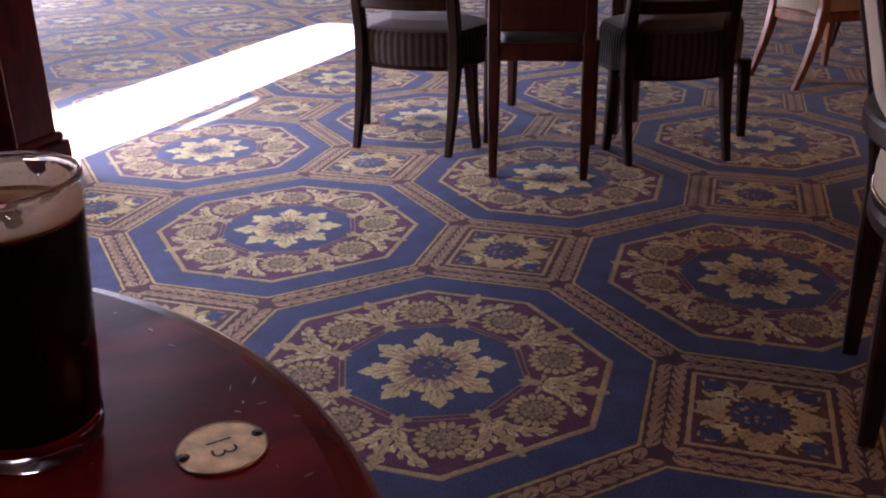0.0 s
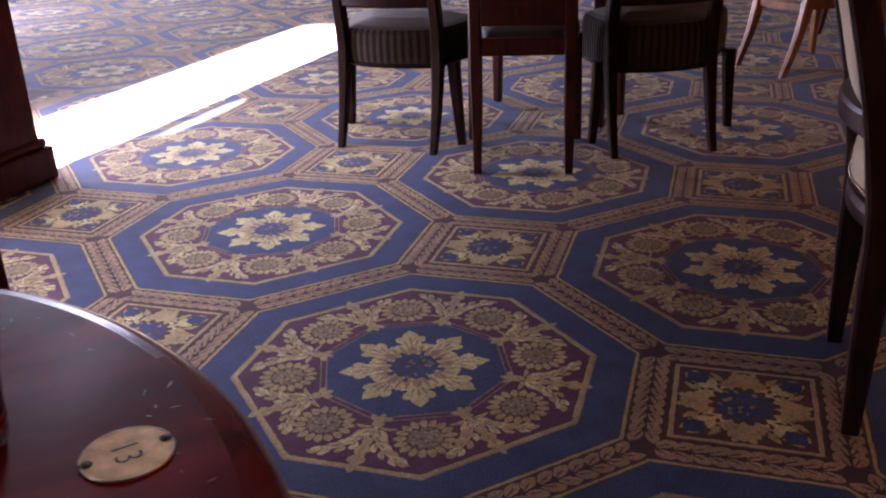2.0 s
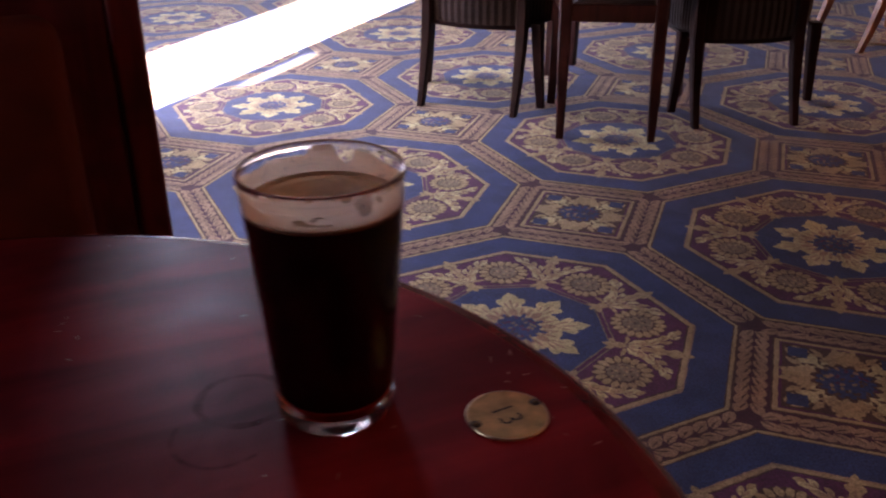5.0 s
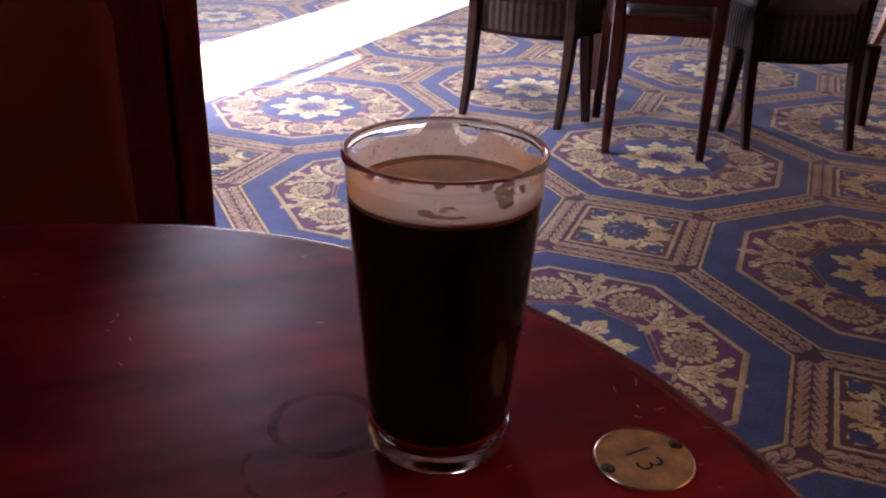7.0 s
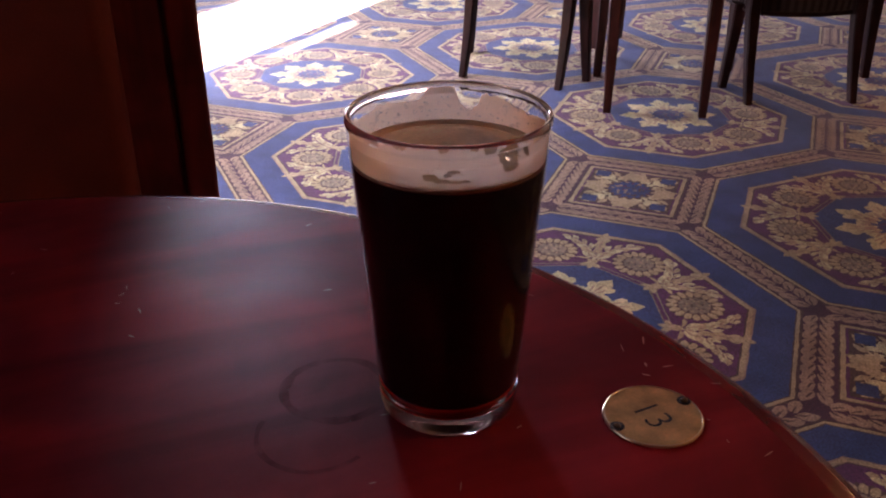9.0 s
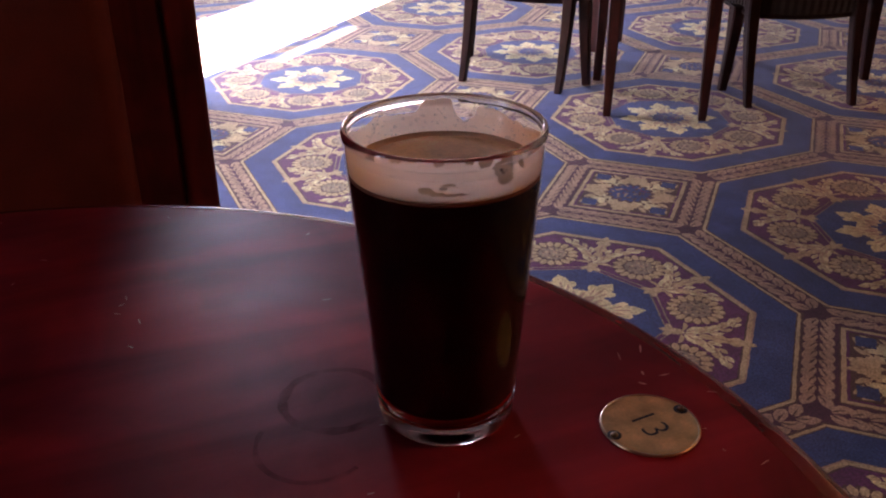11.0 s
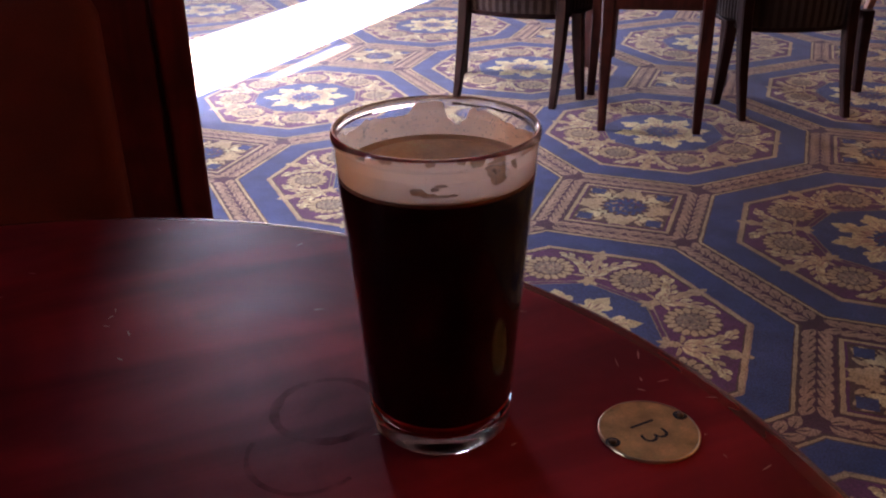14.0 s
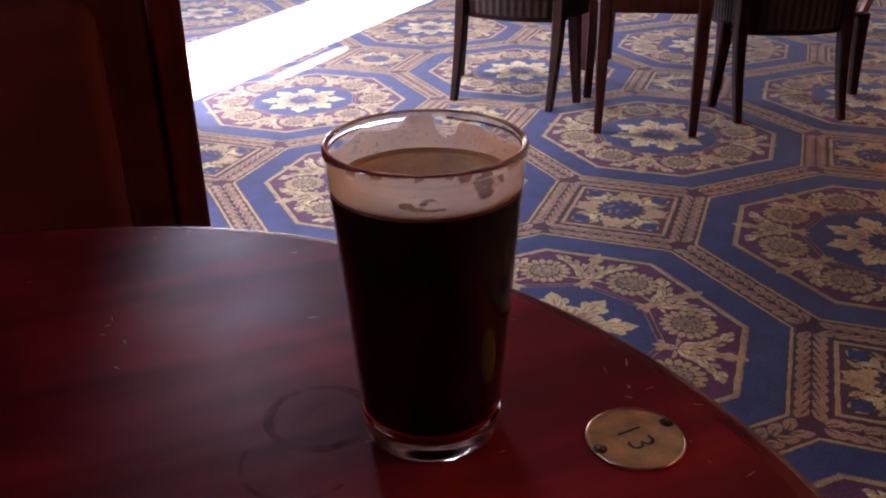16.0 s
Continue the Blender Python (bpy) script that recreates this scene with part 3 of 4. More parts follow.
# ---------------------------------------------------------------- chairs
def nails(bm, p0, p1, n, r, out):
    for i in range(n):
        p = Vector(p0).lerp(Vector(p1), i / max(1, n - 1))
        made = bmesh.ops.create_icosphere(bm, subdivisions=1, radius=r)["verts"]
        bmesh.ops.translate(bm, vec=p + Vector(out) * r * 0.2, verts=made)


def seat_bm(bw, fw, d, z0, z1, crown=0.025, stripes=0, over=0.0, bulge=0.0, rear=0, skew=0.0):
    """An upholstered trapezoid seat, rounded over the top, with ribbed sides."""
    bm = bmesh.new()
    n = 26
    outline = []
    hb, hf = bw / 2 + over, fw / 2 + over
    corner = [(-hb, -d / 2 - over), (hb, -d / 2 - over), (hf + skew, d / 2 + over), (-hf + skew, d / 2 + over)]
    for k_ in range(4):
        (x0, y0), (x1, y1) = corner[k_], corner[(k_ + 1) % 4]
        for i in range(n):
            t = i / n
            x, y = x0 + (x1 - x0) * t, y0 + (y1 - y0) * t
            if k_ == 0:
                y -= bulge * (1 - (x / hb) ** 2)
            outline.append((x, y))
    # ease the corners by averaging
    for _ in range(3):
        outline = [((a[0] + 2 * b_[0] + c[0]) / 4, (a[1] + 2 * b_[1] + c[1]) / 4) for a, b_, c in zip(outline[-1:] + outline, outline, outline[1:] + outline[:1])]
    h = z1 - z0
    levels = [(1.0, z0), (1.012, z0 + 0.15 * h), (1.015, z0 + 0.5 * h), (1.0, z0 + 0.8 * h), (0.96, z0 + 0.93 * h), (0.88, z0 + h), (0.55, z0 + h + crown * 0.8), (0.2, z0 + h + crown)]
    rings = []
    for li, (s, z) in enumerate(levels):
        ring = []
        for i, (x, y) in enumerate(outline):
            rib = 1 + (0.006 if (stripes and i % 2 and li < 5) else 0)
            ring.append(bm.verts.new((x * s * rib, y * s * rib, z)))
        rings.append(ring)
    m = len(outline)
    for u, v in zip(rings, rings[1:]):
        for i in range(m):
            f = bm.faces.new((u[i], u[(i + 1) % m], v[(i + 1) % m], v[i]))
            f.material_index = (1 if i < n and u is not rings[-2] and u is not rings[-3] else 0) if rear else 1 if stripes and i % 2 and u not in rings[4:] else 0
    bm.faces.new(rings[-1])
    bm.faces.new(list(reversed(rings[0])))
    bmesh.ops.recalc_face_normals(bm, faces=bm.faces)
    return bm


def back_leg(x, y, top, rake, kick, w, d):
    """A back leg that runs on as the back post: foot kicked back, upright at the seat, raked above it."""
    path, hw, hd = [], [], []
    for i in range(13):
        z = CARPET + (top - CARPET) * i / 12
        if z < 0.42:
            off = -kick * ((0.42 - z) / 0.42) ** 1.7
        else:
            off = -rake * ((z - 0.42) / (0.9 - 0.42)) ** 1.35
        path.append((x, y + off, z))
        s = 1.0 if 0.3 < z < 0.6 else 0.9 if z > 0.6 else 0.62 + 0.38 * z / 0.3
        hw.append(w * s)
        hd.append(d * s)
    return sweep(path, hw, hd)


def upholstered_chair(m, bw, fw, d, z0, z1, wood_mat, seat_mats, back_mat, label, top=0.93, rake=0.10, kick=0.04, post=0.021, group="", back_z=0.60, stretcher=False, thick=0.010, bulge=0.045, rail=0.04, rear=0, feet=None, skew=0.0):
    """A pub chair: back posts, tapered front legs, deep upholstered seat with nail heads, padded back. It faces its own +y."""
    ch = thing("upholstered_chair", m, label, "chair", group)
    for s in (-1, 1):
        part("back_leg", back_leg(s * bw / 2, -d / 2, top, rake, kick, post, post * 1.25), wood_mat, ch)
        fx, fy = s * (fw / 2 - 0.01), d / 2 - 0.01
        out_x, out_y = s * 0.022, 0.02
        if feet:                                   # legs that splay to places of their own
            to = m.inverted() @ Vector((*feet[(s + 1) // 2], 0))
            fx, fy = to.x * 0.93, to.y - 0.02
            out_x, out_y = to.x - fx, to.y - fy
        path = [(fx + out_x * (1 - t) ** 1.3, fy + out_y * (1 - t) ** 1.3, CARPET + (z0 + 0.02 - CARPET) * t) for t in (0, .15, .3, .5, .75, 1)]
        part("front_leg", sweep(path, [0.015, 0.016, 0.0175, 0.019, 0.0215, 0.023], [0.015, 0.016, 0.0175, 0.019, 0.0215, 0.023]), wood_mat, ch)
    part("seat", seat_bm(bw - 0.012, fw, d - 0.02, z0 + 0.012, z1, 0.03, 0 if rear else 1, bulge=bulge, rear=rear, skew=skew), seat_mats, ch, "brown leather seat with cream rear" if rear else "ribbed fabric seat with deep sides")
    bm = seat_bm(bw - 0.004, fw + 0.006, d - 0.012, z0 - rail, z0 + 0.014, 0.0, bulge=bulge, skew=skew)
    part("seat_rail", bm, wood_mat, ch)
    if rear:
        zs = z0 + 0.022
        bm = bmesh.new()
        hb = bw / 2 - 0.006
        for i in range(24):
            x = -hb + 0.03 + (2 * hb - 0.06) * i / 23
            nails(bm, (x, -d / 2 + 0.007 - bulge * (1 - (x / hb) ** 2), zs), (x, -d / 2 + 0.007 - bulge * (1 - (x / hb) ** 2), zs), 1, 0.0042, (0, -1, 0))
        tagged(part("nail_trim", bm, M_STUD, ch, "row of metal upholstery nail heads", True), kind="stuff")
        for s in (-1, 1):
            bm = bmesh.new()
            nails(bm, (s * (bw / 2 + 0.004), -d / 2 + 0.03, zs), (s * (fw / 2 + 0.006), d / 2 - 0.03, zs), 26, 0.0042, (s, 0, 0))
            tagged(part("nail_trim", bm, M_STUD, ch, "row of metal upholstery nail heads", True), kind="stuff")
    # padded back between the posts, raked with them
    off = lambda z: -rake * (max(0, z - 0.42) / 0.48) ** 1.35
    bm = bmesh.new()
    nx, nz = 12, 10
    grids = []
    for side in (-1, 1):
        g = []
        for iz in range(nz + 1):
            z = back_z + (top - 0.06 - back_z) * iz / nz
            row = []
            for ix in range(nx + 1):
                u = 2 * ix / nx - 1
                puff = (1 - u * u) ** 0.5 * (1 - (2 * iz / nz - 1) ** 4) ** 0.5
                row.append(bm.verts.new((u * (bw / 2 - post - 0.001), -d / 2 + off(z) - bulge * 0.15 * (1 - u * u) + side * (0.014 + thick * puff), z)))
            g.append(row)
        grids.append(g)
    for g, flip in zip(grids, (False, True)):
        for iz in range(nz):
            for ix in range(nx):
                q = (g[iz][ix], g[iz][ix + 1], g[iz + 1][ix + 1], g[iz + 1][ix])
                bm.faces.new(tuple(reversed(q)) if flip else q)
    rim = lambda g: g[0] + [r[-1] for r in g[1:]] + list(reversed(g[-1][:-1])) + [r[0] for r in reversed(g[1:-1])]
    r0, r1 = rim(grids[0]), rim(grids[1])
    for i in range(len(r0)):
        j = (i + 1) % len(r0)
        bm.faces.new((r0[i], r1[i], r1[j], r0[j]))
    bmesh.ops.recalc_face_normals(bm, faces=bm.faces)
    part("backrest", bm, back_mat, ch, "padded fabric backrest", True)
    # curved rails above and below the pad
    for nm, zr, h in (("top_rail", top - 0.055, 0.066), ("back_rail", back_z - 0.047, 0.045)):
        bm = bmesh.new()
        rings = []
        for i in range(13):
            u = 2 * i / 12 - 1
            x, y = u * (bw / 2 - post * 0.6), -d / 2 + off(zr + h / 2) - bulge * 0.8 * (1 - u * u)
            rings.append([bm.verts.new((x, y + p_, zr + q * h)) for p_, q in ((-0.014, 0.15), (-0.009, 0), (0.009, 0), (0.014, 0.15), (0.014, 0.85), (0.009, 1), (-0.009, 1), (-0.014, 0.85))])
        for u, v in zip(rings, rings[1:]):
            for k_ in range(8):
                bm.faces.new((u[k_], u[(k_ + 1) % 8], v[(k_ + 1) % 8], v[k_]))
        bm.faces.new(rings[0])
        bm.faces.new(rings[-1])
        bmesh.ops.recalc_face_normals(bm, faces=bm.faces)
        part(nm, bm, wood_mat, ch)
    if stretcher:
        for s in (-1, 1):
            x0, x1 = s * bw / 2, s * (fw / 2 - 0.005)
            part("stretcher", bar((x0, -d / 2 + 0.01, 0.17), (x1, d / 2 - 0.02, 0.17), 0.020, 0.026), wood_mat, ch)
    return ch


def facing(px, py, fx, fy):
    """The pose at a floor place of a thing whose +y faces (fx, fy)."""
    return pose(px, py, 0, 0, 0, math.degrees(math.atan2(-fx, fy)))


GROUP = "chairs round the far table"
STRIPES = [M_STRIPE, M_STRIPE_DARK]


def chair_at(l, r, d, **kw):
    """A chair from the places of its left and right back feet."""
    (lx, ly), (rx, ry) = l, r
    wx, wy = rx - lx, ry - ly
    bw = math.hypot(wx, wy)
    fx, fy = -wy / bw, wx / bw
    kick = kw.get("kick", 0.04)
    return upholstered_chair(facing((lx + rx) / 2 + fx * (d / 2 + kick), (ly + ry) / 2 + fy * (d / 2 + kick), fx, fy), bw, d=d, **kw)


chair_at((0.539, 1.725), (0.800, 1.421), 0.36, fw=0.62, skew=-0.04, z0=0.325, z1=0.475, wood_mat=M_DARKWOOD, seat_mats=STRIPES, back_mat=M_STRIPE,
         label="dark wooden chair with ribbed fabric seat on the carpet", group=GROUP, kick=0.09, rail=0.004, feet=((0.724, 2.051), (0.961, 1.477)))
chair_at((1.340, 0.984), (1.701, 0.846), 0.36, fw=0.62, skew=0.10, z0=0.308, z1=0.490, wood_mat=M_DARKWOOD, seat_mats=STRIPES, back_mat=M_STRIPE,
         label="dark wooden chair with ribbed fabric seat on the carpet", group=GROUP, kick=0.09, rail=0.004, feet=((1.392, 1.193), (1.994, 1.069)))
chair_at((2.867, 1.894), (2.835, 1.556), 0.44, fw=0.44, z0=0.36, z1=0.46, wood_mat=M_ORANGEWOOD, seat_mats=[M_CREAM, M_CREAM], back_mat=M_CREAM, back_z=0.36,
         label="orange-brown wooden chair with sunlit cream back", kick=0.12, rake=0.14)
chair_at((0.876, -0.41), (0.604, -0.675), 0.42, fw=0.47, z0=0.440, z1=0.545, wood_mat=M_POST, seat_mats=[M_LEATHER, M_CREAM], back_mat=M_CREAM, rear=1,
         label="dark wooden chair with cream back and brown leather seat", rake=0.105, kick=0.0, post=0.021, back_z=0.625, thick=0.004)



chair_at((3.93, 2.28), (3.98, 1.93), 0.42, fw=0.44, z0=0.36, z1=0.46, wood_mat=M_REDWOOD, seat_mats=[M_MAROON, M_MAROON], back_mat=M_MAROON,
         label="red-brown wooden chair with maroon seat, far across the carpet", kick=0.08, rake=0.12)


def plain_chair(m, bw, fw, d, label, group):
    """A wooden chair with straight posts, a deep seat rail and a solid back panel."""
    ch = thing("wooden_chair", m, label, "chair", group)
    for s in (-1, 1):
        part("back_leg", back_leg(s * bw / 2, -d / 2, 0.95, 0.07, 0.015, 0.022, 0.024), M_REDWOOD, ch)
        path = [(s * fw / 2 + s * 0.012 * (1 - t), d / 2 + 0.012 * (1 - t), CARPET + (0.43 - CARPET) * t) for t in (0, .3, .6, 1)]
        part("front_leg", sweep(path, [0.016, 0.018, 0.02, 0.022], [0.016, 0.018, 0.02, 0.022]), M_REDWOOD, ch)
    part("seat_rail", new_box((-bw / 2 + 0.021, -d / 2 - 0.014, 0.425), (bw / 2 - 0.021, -d / 2 + 0.014, 0.486), 0.004), M_REDWOOD, ch)
    for s in (-1, 1):
        part("seat_rail", bar((s * bw / 2, -d / 2 + 0.02, 0.455), (s * fw / 2, d / 2 - 0.02, 0.455), 0.024, 0.056), M_REDWOOD, ch)
    part("front_rail", new_box((-fw / 2 + 0.02, d / 2 - 0.014, 0.425), (fw / 2 - 0.02, d / 2 + 0.014, 0.482), 0.004), M_REDWOOD, ch)
    part("seat", seat_bm(bw - 0.06, fw - 0.02, d - 0.05, 0.462, 0.505, 0.02), M_DARKSEAT, ch, "thin dark padded seat", True)
    part("back_panel", new_box((-bw / 2 + 0.02, -d / 2 - 0.035, 0.53), (bw / 2 - 0.02, -d / 2 - 0.015, 0.90), 0.006), M_REDWOOD, ch)
    part("top_rail", new_box((-bw / 2 + 0.02, -d / 2 - 0.085, 0.885), (bw / 2 - 0.02, -d / 2 - 0.05, 0.96), 0.01), M_REDWOOD, ch)
    return ch


plain_chair(facing(0.9675 + 0.558 * 0.215, 1.038 + 0.829 * 0.215, 0.558, 0.829), 0.329, 0.40, 0.42, "red-brown wooden chair with a solid wooden back", GROUP)

# the table that those chairs stand round: four straight legs and a square top
far_table = thing("square_table", pose(1.51, 1.688, 0, 0, 0, -60), "dark square wooden table among the chairs", "table")
for sx in (-1, 1):
    for sy in (-1, 1):
        part("leg", sweep([(sx * 0.305, sy * 0.115, CARPET), (sx * 0.29, sy * 0.10, 0.70)], [0.017, 0.027], [0.017, 0.027]), M_REDWOOD, far_table)
    part("foot_rail", new_box((sx * 0.29 - 0.012, -0.08, 0.60), (sx * 0.29 + 0.012, 0.08, 0.645), 0.003), M_REDWOOD, far_table)
part("apron", new_box((-0.31, -0.25, 0.65), (0.31, 0.25, 0.715), 0.004), M_REDWOOD, far_table)
part("tabletop", new_box((-0.35, -0.35, 0.715), (0.35, 0.35, 0.745), 0.008, 3), M_TABLE, far_table)

# ---------------------------------------------------------------- partition and settle
partition = thing("partition", Matrix.Identity(4), "dark wooden partition end with moulded plinth", "partition", kind="structure")
pa, pb = Vector((-0.51, 1.985, 0)).dot(A), Vector((-0.51, 1.985, 0)).dot(B)
ab_box("panel", pa - 0.40, pa - 0.045, pb - 0.075, pb - 0.02, 0.16, 1.05, M_PANEL, partition, 0.006)
ab_box("plinth", pa - 0.45, pa, pb - 0.095, pb, CARPET, 0.13, M_PANEL, partition, 0.012)
ab_box("plinth_moulding", pa - 0.44, pa - 0.018, pb - 0.088, pb - 0.008, 0.13, 0.165, M_PANEL, partition, 0.014)

settle = thing("settle", pose(-0.767, -0.235, 0), "high-backed dark red wooden settle with maroon leather pad", "settle")
part("end_post", new_box((-0.045, -0.005, CARPET), (0.0, 0.05, 1.75), 0.007, 3), M_PANEL, settle)
part("back_panel", new_box((-1.5, 0.005, 0.08), (-0.030, 0.03, 1.73), 0.004), M_PANEL, settle)
part("back_pad", new_box((-1.45, -0.09, 0.46), (-0.112, 0.004, 0.852), 0.035, 6), M_MAROON, settle, "worn maroon leather back pad", True)
part("seat_pad", new_box((-1.45, -0.42, 0.36), (-0.09, -0.10, 0.47), 0.03, 4), M_MAROON, settle, "maroon leather seat pad", True)
part("seat_box", new_box((-1.46, -0.40, CARPET), (-0.08, 0.0, 0.358), 0.005), M_PANEL, settle)

# ---------------------------------------------------------------- the round table
TC = Vector((-1.0865, -1.2135, 0))
TR = 0.4255
table = thing("round_table", Matrix.Translation(TC), "round dark red mahogany pub table with worn rim", "table")
prof = [(0.0, TABLE_H), (TR - 0.0255, TABLE_H), (TR - 0.0240, TABLE_H - 0.0007)]
prof += [(TR - 0.024 * (1 - math.sin(q)), TABLE_H - 0.001 - 0.026 * (1 - math.cos(q))) for q in [math.pi / 2 * k_ / 8 for k_ in range(1, 9)]]
prof += [(TR - 0.002, TABLE_H - 0.036), (TR - 0.010, TABLE_H - 0.042), (TR - 0.03, TABLE_H - 0.044), (0.0, TABLE_H - 0.044)]
bm = lathe(bmesh.new(), prof, 160)
for f in bm.faces:
    c = f.calc_center_median()
    f.material_index = 1 if math.hypot(c.x, c.y) > TR - 0.0252 and c.z > TABLE_H - 0.043 else 0
part("tabletop", bm, [M_TABLE, M_EDGE], table, "varnished mahogany top with scratches", True)
# small nicks and scratches in the varnish
bm = bmesh.new()
for i in range(100):
    a, r = random.uniform(-2.2, 2.4), (TR - 0.027) * math.sqrt(random.uniform(0.02, 1.0))
    if i % 3 == 0:
        r = random.uniform(TR - 0.05, TR - 0.026)
    x, y, ln, w, th = r * math.cos(a), r * math.sin(a), random.uniform(0.0008, 0.0045), random.uniform(0.0002, 0.0006), random.uniform(0, 3.1)
    c, s_ = math.cos(th), math.sin(th)
    z = TABLE_H + 0.0001
    pts = [(-ln, 0), (-ln * 0.3, -w), (ln * 0.5, -w * 0.8), (ln, 0), (ln * 0.4, w), (-ln * 0.5, w * 0.7)]
    bm.faces.new([bm.verts.new((x + p_ * c - q * s_, y + p_ * s_ + q * c, z)) for p_, q in pts])
bmesh.ops.recalc_face_normals(bm, faces=bm.faces)
tagged(part("nick", bm, M_NICK, table, "pale nicks and scratches in the varnish"), kind="stuff")
part("pedestal", lathe(bmesh.new(), [(0.0, 0.10), (0.06, 0.10), (0.065, 0.14), (0.045, 0.2), (0.038, 0.4), (0.045, 0.6), (0.06, 0.68), (0.14, TABLE_H - 0.046), (0.0, TABLE_H - 0.046)], 32), M_DARKWOOD, table, "", True)
part("base_plate", lathe(bmesh.new(), [(0.0, CARPET), (0.22, CARPET), (0.225, 0.02), (0.20, 0.045), (0.08, 0.07), (0.06, 0.10), (0.0, 0.10)], 48), M_DARKWOOD, table, "", True)

# numbered disc
disc = thing("number_disc", Matrix.Translation((-0.7312, -1.2122, TABLE_H)), "round worn brass table number disc screwed to the table", "table number")
part("plate", lathe(bmesh.new(), [(0.0, 0.0009), (0.0220, 0.0009), (0.0228, 0.0008), (0.0233, 0.0002), (0.0233, 0.00002), (0.0, 0.00002)], 56), M_DISC, disc)
part("rim", lathe(bmesh.new(), [(0.02235, 0.00085), (0.0226, 0.00115), (0.0232, 0.00095), (0.02355, 0.0004), (0.02355, 0.00003), (0.0230, 0.00003)], 56, True), M_BRASS, disc, "bright worn brass rim", True)
for sx, sy in ((-0.0202, -0.0005), (0.0200, 0.0030)):
    bm = lathe(bmesh.new(), [(0.0, 0.0021), (0.0010, 0.0020), (0.0017, 0.0016), (0.0019, 0.0011), (0.0, 0.0011)], 16)
    bmesh.ops.translate(bm, vec=(sx, sy, 0), verts=bm.verts)
    screw = part("screw", bm, M_SCREW, disc, "dark brass screw head", True)
    bm = lathe(bmesh.new(), [(0.0, 0.0011), (0.0033, 0.0011), (0.0035, 0.00093), (0.0, 0.00093)], 18)
    bmesh.ops.translate(bm, vec=(sx, sy, 0), verts=bm.verts)
    part("countersink", bm, M_INK, screw, "dark worn screw hole")
text = bpy.data.curves.new("number", "FONT")
text.body, text.size, text.offset = "13", 0.0200, -0.00025
text.align_x, text.align_y = "CENTER", "CENTER"
holder = new("number_curve", text)
bpy.context.view_layer.update()
me = bpy.data.meshes.new_from_object(holder.evaluated_get(bpy.context.evaluated_depsgraph_get()))
bpy.data.objects.remove(holder)
me.materials.clear()
me.materials.append(M_INK)
number = new("number", me)
number.parent = disc
number.matrix_basis = pose(-0.001, 0, 0.00105, 0, 0, -87)
tagged(number, "black engraved number 13")

# ---------------------------------------------------------------- the pint
GC = Vector((-0.8134, -1.1598, TABLE_H))
RIM, FOOT, GH = 0.0432, 0.0332, 0.1455
outer = lambda z: FOOT + (RIM - FOOT) * max(0.0, (z - 0.012) / (GH - 0.012))
pint = thing("pint_glass", Matrix.Translation(GC), "clear conical pint glass of black stout on the table", "glass")
W = 0.0022
prof = [(0.0, 0.0016), (0.020, 0.0012), (0.027, 0.0), (0.0300, 0.0004), (0.0322, 0.003), (0.0330, 0.008)]
prof += [(outer(z), z) for z in (0.012, 0.0135, 0.03, 0.06, 0.09, 0.12, GH - 0.0045)]
prof += [(RIM, GH - 0.004), (RIM + 0.0002, GH - 0.002), (RIM - 0.0004, GH - 0.0004), (RIM - 0.0012, GH), (RIM - 0.0021, GH - 0.0006), (RIM - 0.0024, GH - 0.003)]
prof += [(outer(z) - W, z) for z in (GH - 0.0045, 0.12, 0.09, 0.06, 0.03, 0.0135)]
prof += [(0.0275, 0.0095), (0.018, 0.0068), (0.0, 0.0062)]
bm = lathe(bmesh.new(), prof, 96)
for f in bm.faces:
    z = f.calc_center_median().z
    f.material_index = 2 if z < 0.0135 else 1 if z < GH - 0.0045 else 0
part("tumbler", bm, [M_GLASS, M_THIN, M_BASE], pint, "clear glass tumbler with rounded rim", True)
LEVEL = 0.1265
lr = lambda z: outer(z) - 0.0006
prof = [(0.0, 0.0065), (0.018, 0.0071), (0.0277, 0.0098), (0.0300, 0.0130), (0.0315, 0.0155)] + [(lr(z), z) for z in (0.018, 0.04, 0.07, 0.10, LEVEL - 0.001)] + [(lr(LEVEL) - 0.0002, LEVEL), (0.03, LEVEL - 0.0004), (0.0, LEVEL - 0.0005)]
part("stout", lathe(bmesh.new(), prof, 96), M_STOUT, pint, "black stout in the glass", True)


BACK, FRONT = radians(66.5), radians(246.5)     # the wall farthest from the drinker, and the nearest
# how far the foam stops below the rim, in mm, by degrees round from the back
RIM_GAP = [(-180, 2.6), (-120, 2.8), (-90, 5), (-62, 9), (-47, 6.5), (-26, 9), (-17, 7), (-13, 3.4), (-3, 2.8), (5, 3.0), (8, 11), (14, 13.4), (20, 10), (23, 5.5), (30, 4.4), (41, 6.5), (60, 9), (90, 5.5), (120, 3), (180, 2.6)]
# bare patches in the near wall: degrees round from the front, mm above the beer, half sizes
BARE = [(-10.5, 5.4, 4.2, 1.5), (-5, 4.2, 5, 0.9), (3, 3.9, 8, 0.6), (-1, 6.6, 2.2, 0.8), (2.0, 8.0, 3.4, 0.6), (34, 12.2, 7.0, 4.6), (35, 7.4, 5.5, 2.0), (47.5, 12, 2.0, 2.6), (22, 15.6, 4, 1.1),
        (-28, 16.4, 4.5, 1.0), (-45, 15.5, 4, 2.2), (58, 14.5, 7, 1.7)]


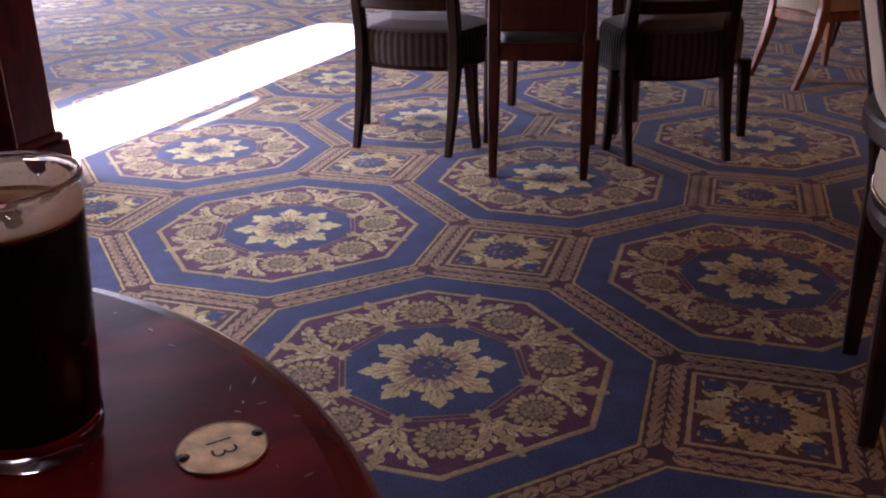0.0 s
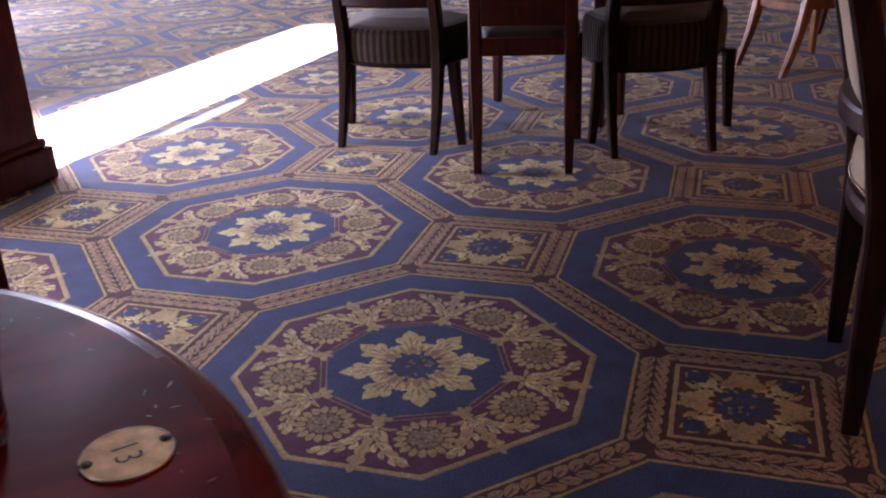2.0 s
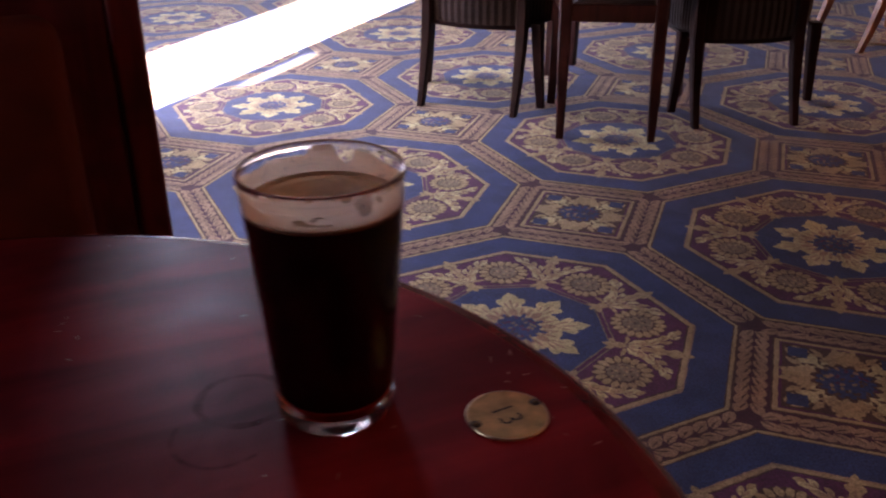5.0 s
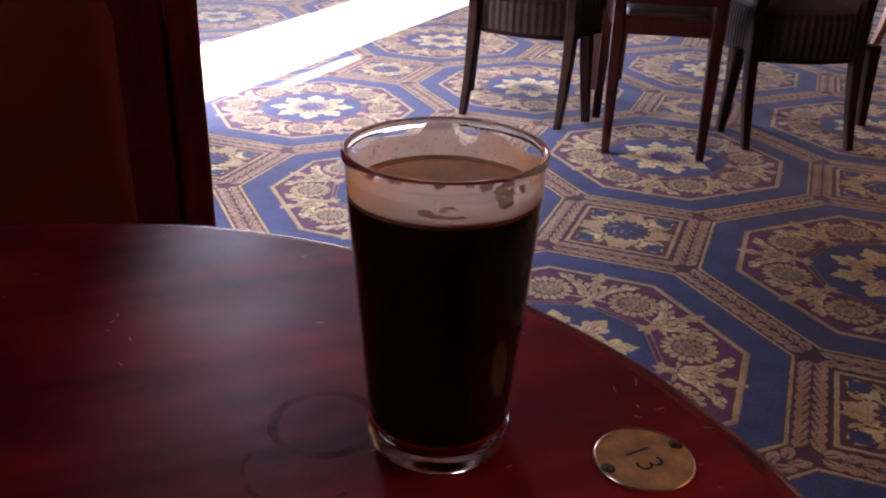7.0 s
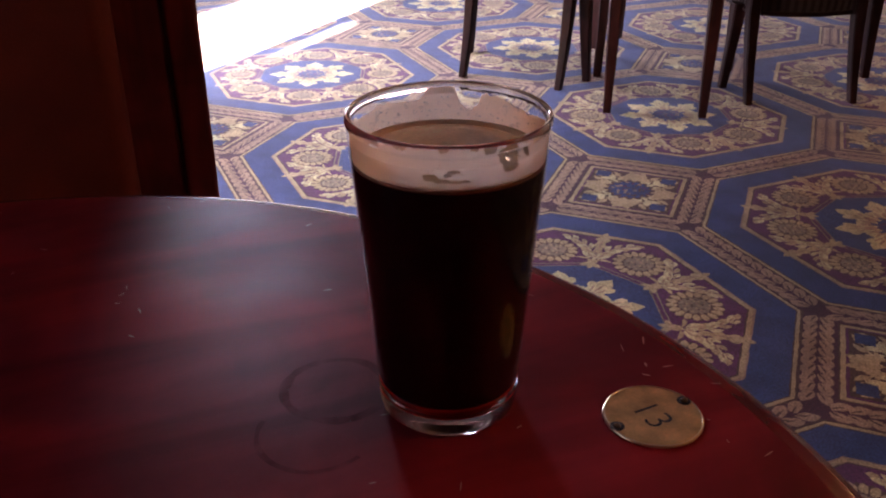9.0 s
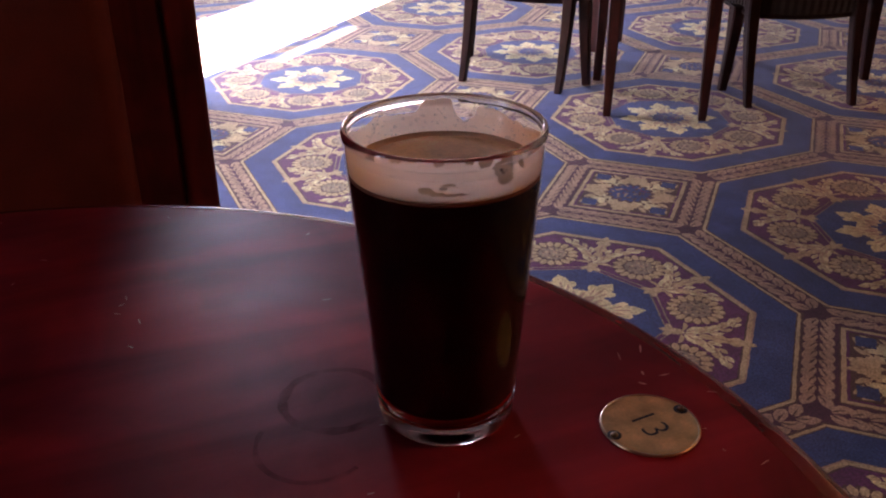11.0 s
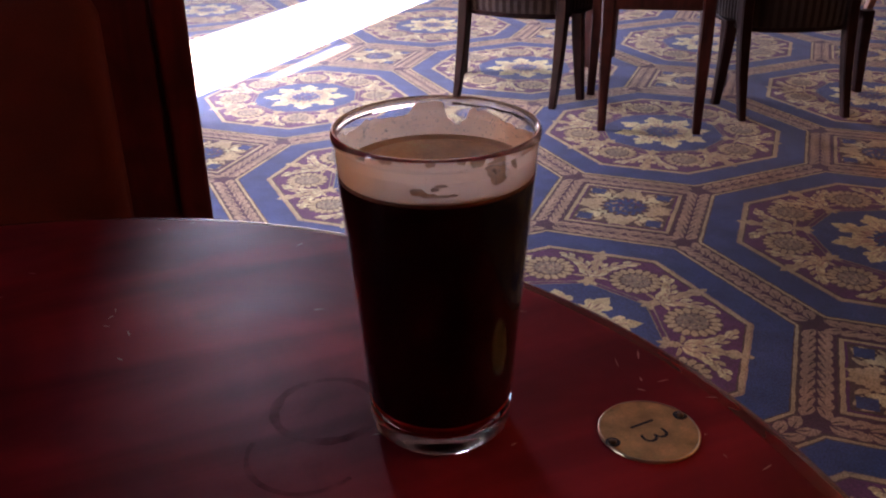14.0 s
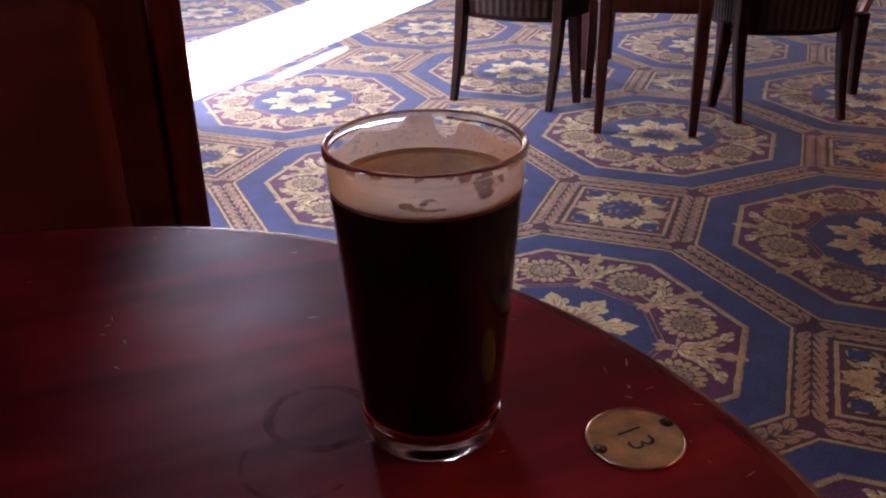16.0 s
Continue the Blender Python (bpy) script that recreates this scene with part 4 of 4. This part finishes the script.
def lacing():
    """Dried foam on the inside wall above the beer, ragged at its top, with bare patches."""
    bm = bmesh.new()
    n, m = 540, 48
    angles, gaps = zip(*RIM_GAP)
    grid = {}
    for i in range(n):
        a = 2 * math.pi * i / n
        turn = (math.degrees(BACK - a) + 180) % 360 - 180
        v = noise.noise((9 * math.cos(a), 9 * math.sin(a), 3.3)) + 0.6 * noise.noise((28 * math.cos(a), 28 * math.sin(a), 1.7))
        top = min(GH - 0.0022, GH - float(np.interp(turn, angles, gaps)) / 1000 + 0.0015 * v)
        for j in range(m + 1):
            z = LEVEL - 0.0008 + (top - LEVEL + 0.0008) * j / m
            r = outer(z) - 0.0009 - 0.0016 * max(0.0, min(1.0, (z - GH + 0.010) / 0.004))
            grid[i, j] = bm.verts.new((r * math.cos(a), r * math.sin(a), z))
    for i in range(n):
        a = 2 * math.pi * (i + 0.5) / n
        turn = (math.degrees(a - FRONT) + 180) % 360 - 180
        for j in range(m):
            up = 1000 * (grid[i, j].co.z + grid[i, j + 1].co.z) / 2 - 1000 * LEVEL
            rag = 0.45 * noise.noise((20 * math.cos(a) + 4, 20 * math.sin(a), 0.9 * up)) + 0.25 * noise.noise((60 * math.cos(a), 60 * math.sin(a), 2.5 * up))
            if any(((turn - c) / p) ** 2 + ((up - h) / q) ** 2 < 1 + rag for c, h, p, q in BARE):
                continue
            if 2 < up < 16 and noise.noise((34 * math.cos(a), 34 * math.sin(a), 1.4 * up)) > 0.66:
                continue
            bm.faces.new((grid[i, j], grid[(i + 1) % n, j], grid[(i + 1) % n, j + 1], grid[i, j + 1]))
    bmesh.ops.delete(bm, geom=[v for v in bm.verts if not v.link_faces], context="VERTS")
    bmesh.ops.recalc_face_normals(bm, faces=bm.faces)
    return bm


bm = bmesh.new()
lathe(bm, [(0.0, LEVEL + 0.0009), (0.015, LEVEL + 0.0008), (0.028, LEVEL + 0.0006), (0.0360, LEVEL + 0.0008), (0.0360, LEVEL + 0.0001), (0.0, LEVEL + 0.0001)], 72)
part("foam_film", bm, M_FILM, pint, "thin brown foam film on the beer", True)
rr = lambda z: outer(z) - 0.0005
# ring coloured red for the glints of light above the foot
part("red_glint_ring", lathe(bmesh.new(), [(0.0286, 0.0100), (0.0300, 0.0112), (0.0315, 0.0145), (rr(0.0165), 0.0165), (rr(0.0165) - 0.0015, 0.0165), (0.0300, 0.0142), (0.0290, 0.0115)], 72, True), M_RED_GLINT, pint, "red ring painted for the light glinting low in the stout", True)
tide = lambda z: outer(z) - 0.00055
part("foam_tideline", lathe(bmesh.new(), [(tide(LEVEL - 0.0014), LEVEL - 0.0014), (tide(LEVEL + 0.0001), LEVEL + 0.0001), (tide(LEVEL) - 0.0012, LEVEL), (tide(LEVEL) - 0.0012, LEVEL - 0.0012)], 96, True), M_TIDE, pint, "brown wet edge of the foam", True)
bm = bmesh.new()
for i in range(90):
    a, z = (BACK + radians(random.uniform(-62, 62)), LEVEL + random.uniform(0.0008, 0.0105)) if i % 4 else (FRONT + radians(random.uniform(24, 46)), LEVEL + random.uniform(0.004, 0.014))
    r = outer(z) - (0.0024 if i % 4 else 0.0012)
    made = bmesh.ops.create_icosphere(bm, subdivisions=2, radius=random.choice((0.0003, 0.0004, 0.0005, 0.0007, 0.0009)))["verts"]
    bmesh.ops.translate(bm, vec=(r * math.cos(a), r * math.sin(a), z), verts=made)
tagged(part("bubble", bm, M_GLASS, pint, "tiny bubbles on the inside of the glass", True), kind="stuff")
part("foam_lacing", lacing(), M_FOAM, pint, "tan foam clinging to the glass in ragged patches", True)
prof = [(lr(LEVEL) - 0.001, LEVEL + 0.0002), (lr(LEVEL) - 0.001, LEVEL + 0.0012), (0.0375, LEVEL + 0.0018), (0.0350, LEVEL + 0.0009), (0.0340, LEVEL + 0.0002)]
part("foam_ring", lathe(bmesh.new(), prof, 96, True), M_FOAM, pint, "thin tan foam ring on the beer", True)


def stain_ring(x, y, r, w, a0, a1, seed):
    """A dried ring left by a wet glass."""
    bm = bmesh.new()
    n = 72
    prev = None
    for i in range(n + 1):
        a = a0 + (a1 - a0) * i / n
        v = noise.noise((3 * math.cos(a) + seed, 3 * math.sin(a), seed))
        ww = w * (1 + 0.7 * v)
        rr = r * (1 + 0.03 * noise.noise((1.5 * math.cos(a), 1.5 * math.sin(a), seed)))
        row = [bm.verts.new((u * math.cos(a), u * math.sin(a), h)) for u, h in ((rr - ww, 0.0), (rr - ww * 0.6, 0.00018), (rr + ww * 0.6, 0.00018), (rr + ww, 0.0))]
        if prev:
            for p_, q in zip(range(3), range(1, 4)):
                bm.faces.new((prev[p_], prev[q], row[q], row[p_]))
        prev = row
    bmesh.ops.recalc_face_normals(bm, faces=bm.faces)
    ob = mesh_object("stain_ring", bm, M_STAIN)
    ob.location = (x, y, TABLE_H + 0.00005)
    return tagged(ob, "dried dark beer ring on the varnished tabletop", "stain", "rings on the table")


stain_ring(-0.861, -1.131, 0.0255, 0.0022, 0, 2 * math.pi, 1.3)
stain_ring(-0.880, -1.160, 0.0270, 0.0013, 2.4, 5.2, 4.1)

# ---------------------------------------------------------------- unseen lamps added on the south wall for warm light
M_SHADE = material("glowing_shade", (0.9, 0.6, 0.3), 0.6)
sp = M_SHADE.node_tree.nodes["Principled BSDF"]
sp.inputs["Emission Color"].default_value, sp.inputs["Emission Strength"].default_value = (1.0, 0.52, 0.20, 1), 0.6
for a, watts in ((-0.64, 0.55), (2.2, 0.25), (4.6, 0.5)):
    lamp = thing("added_wall_lamp", Matrix.Translation(ab(a, B1 - 0.14, 1.93)), "unseen brass wall lamp with glowing shade, added for warm light", "lamp", "wall lamps")
    part("shade", lathe(bmesh.new(), [(0.10, -0.09), (0.06, 0.09), (0.057, 0.09), (0.097, -0.09)], 32, True), M_SHADE, lamp, "warm glowing fabric shade", True)
    part("bracket", sweep([(0, 0, -0.14), (0, 0, 0.02)], [0.008] * 2, [0.008] * 2), M_BRASS, lamp)
    q = B * 0.138
    part("arm", bar((0, 0, -0.14), (q.x, q.y, -0.14), 0.014, 0.014), M_BRASS, lamp)
    bulb = new("lamp_light", bpy.data.lights.new("lamp_light", "POINT"))
    bulb.data.energy, bulb.data.color, bulb.data.shadow_soft_size = watts, (1.0, 0.44, 0.14), 0.05
    bulb.location = ab(a, B1 - 0.14, 1.80)
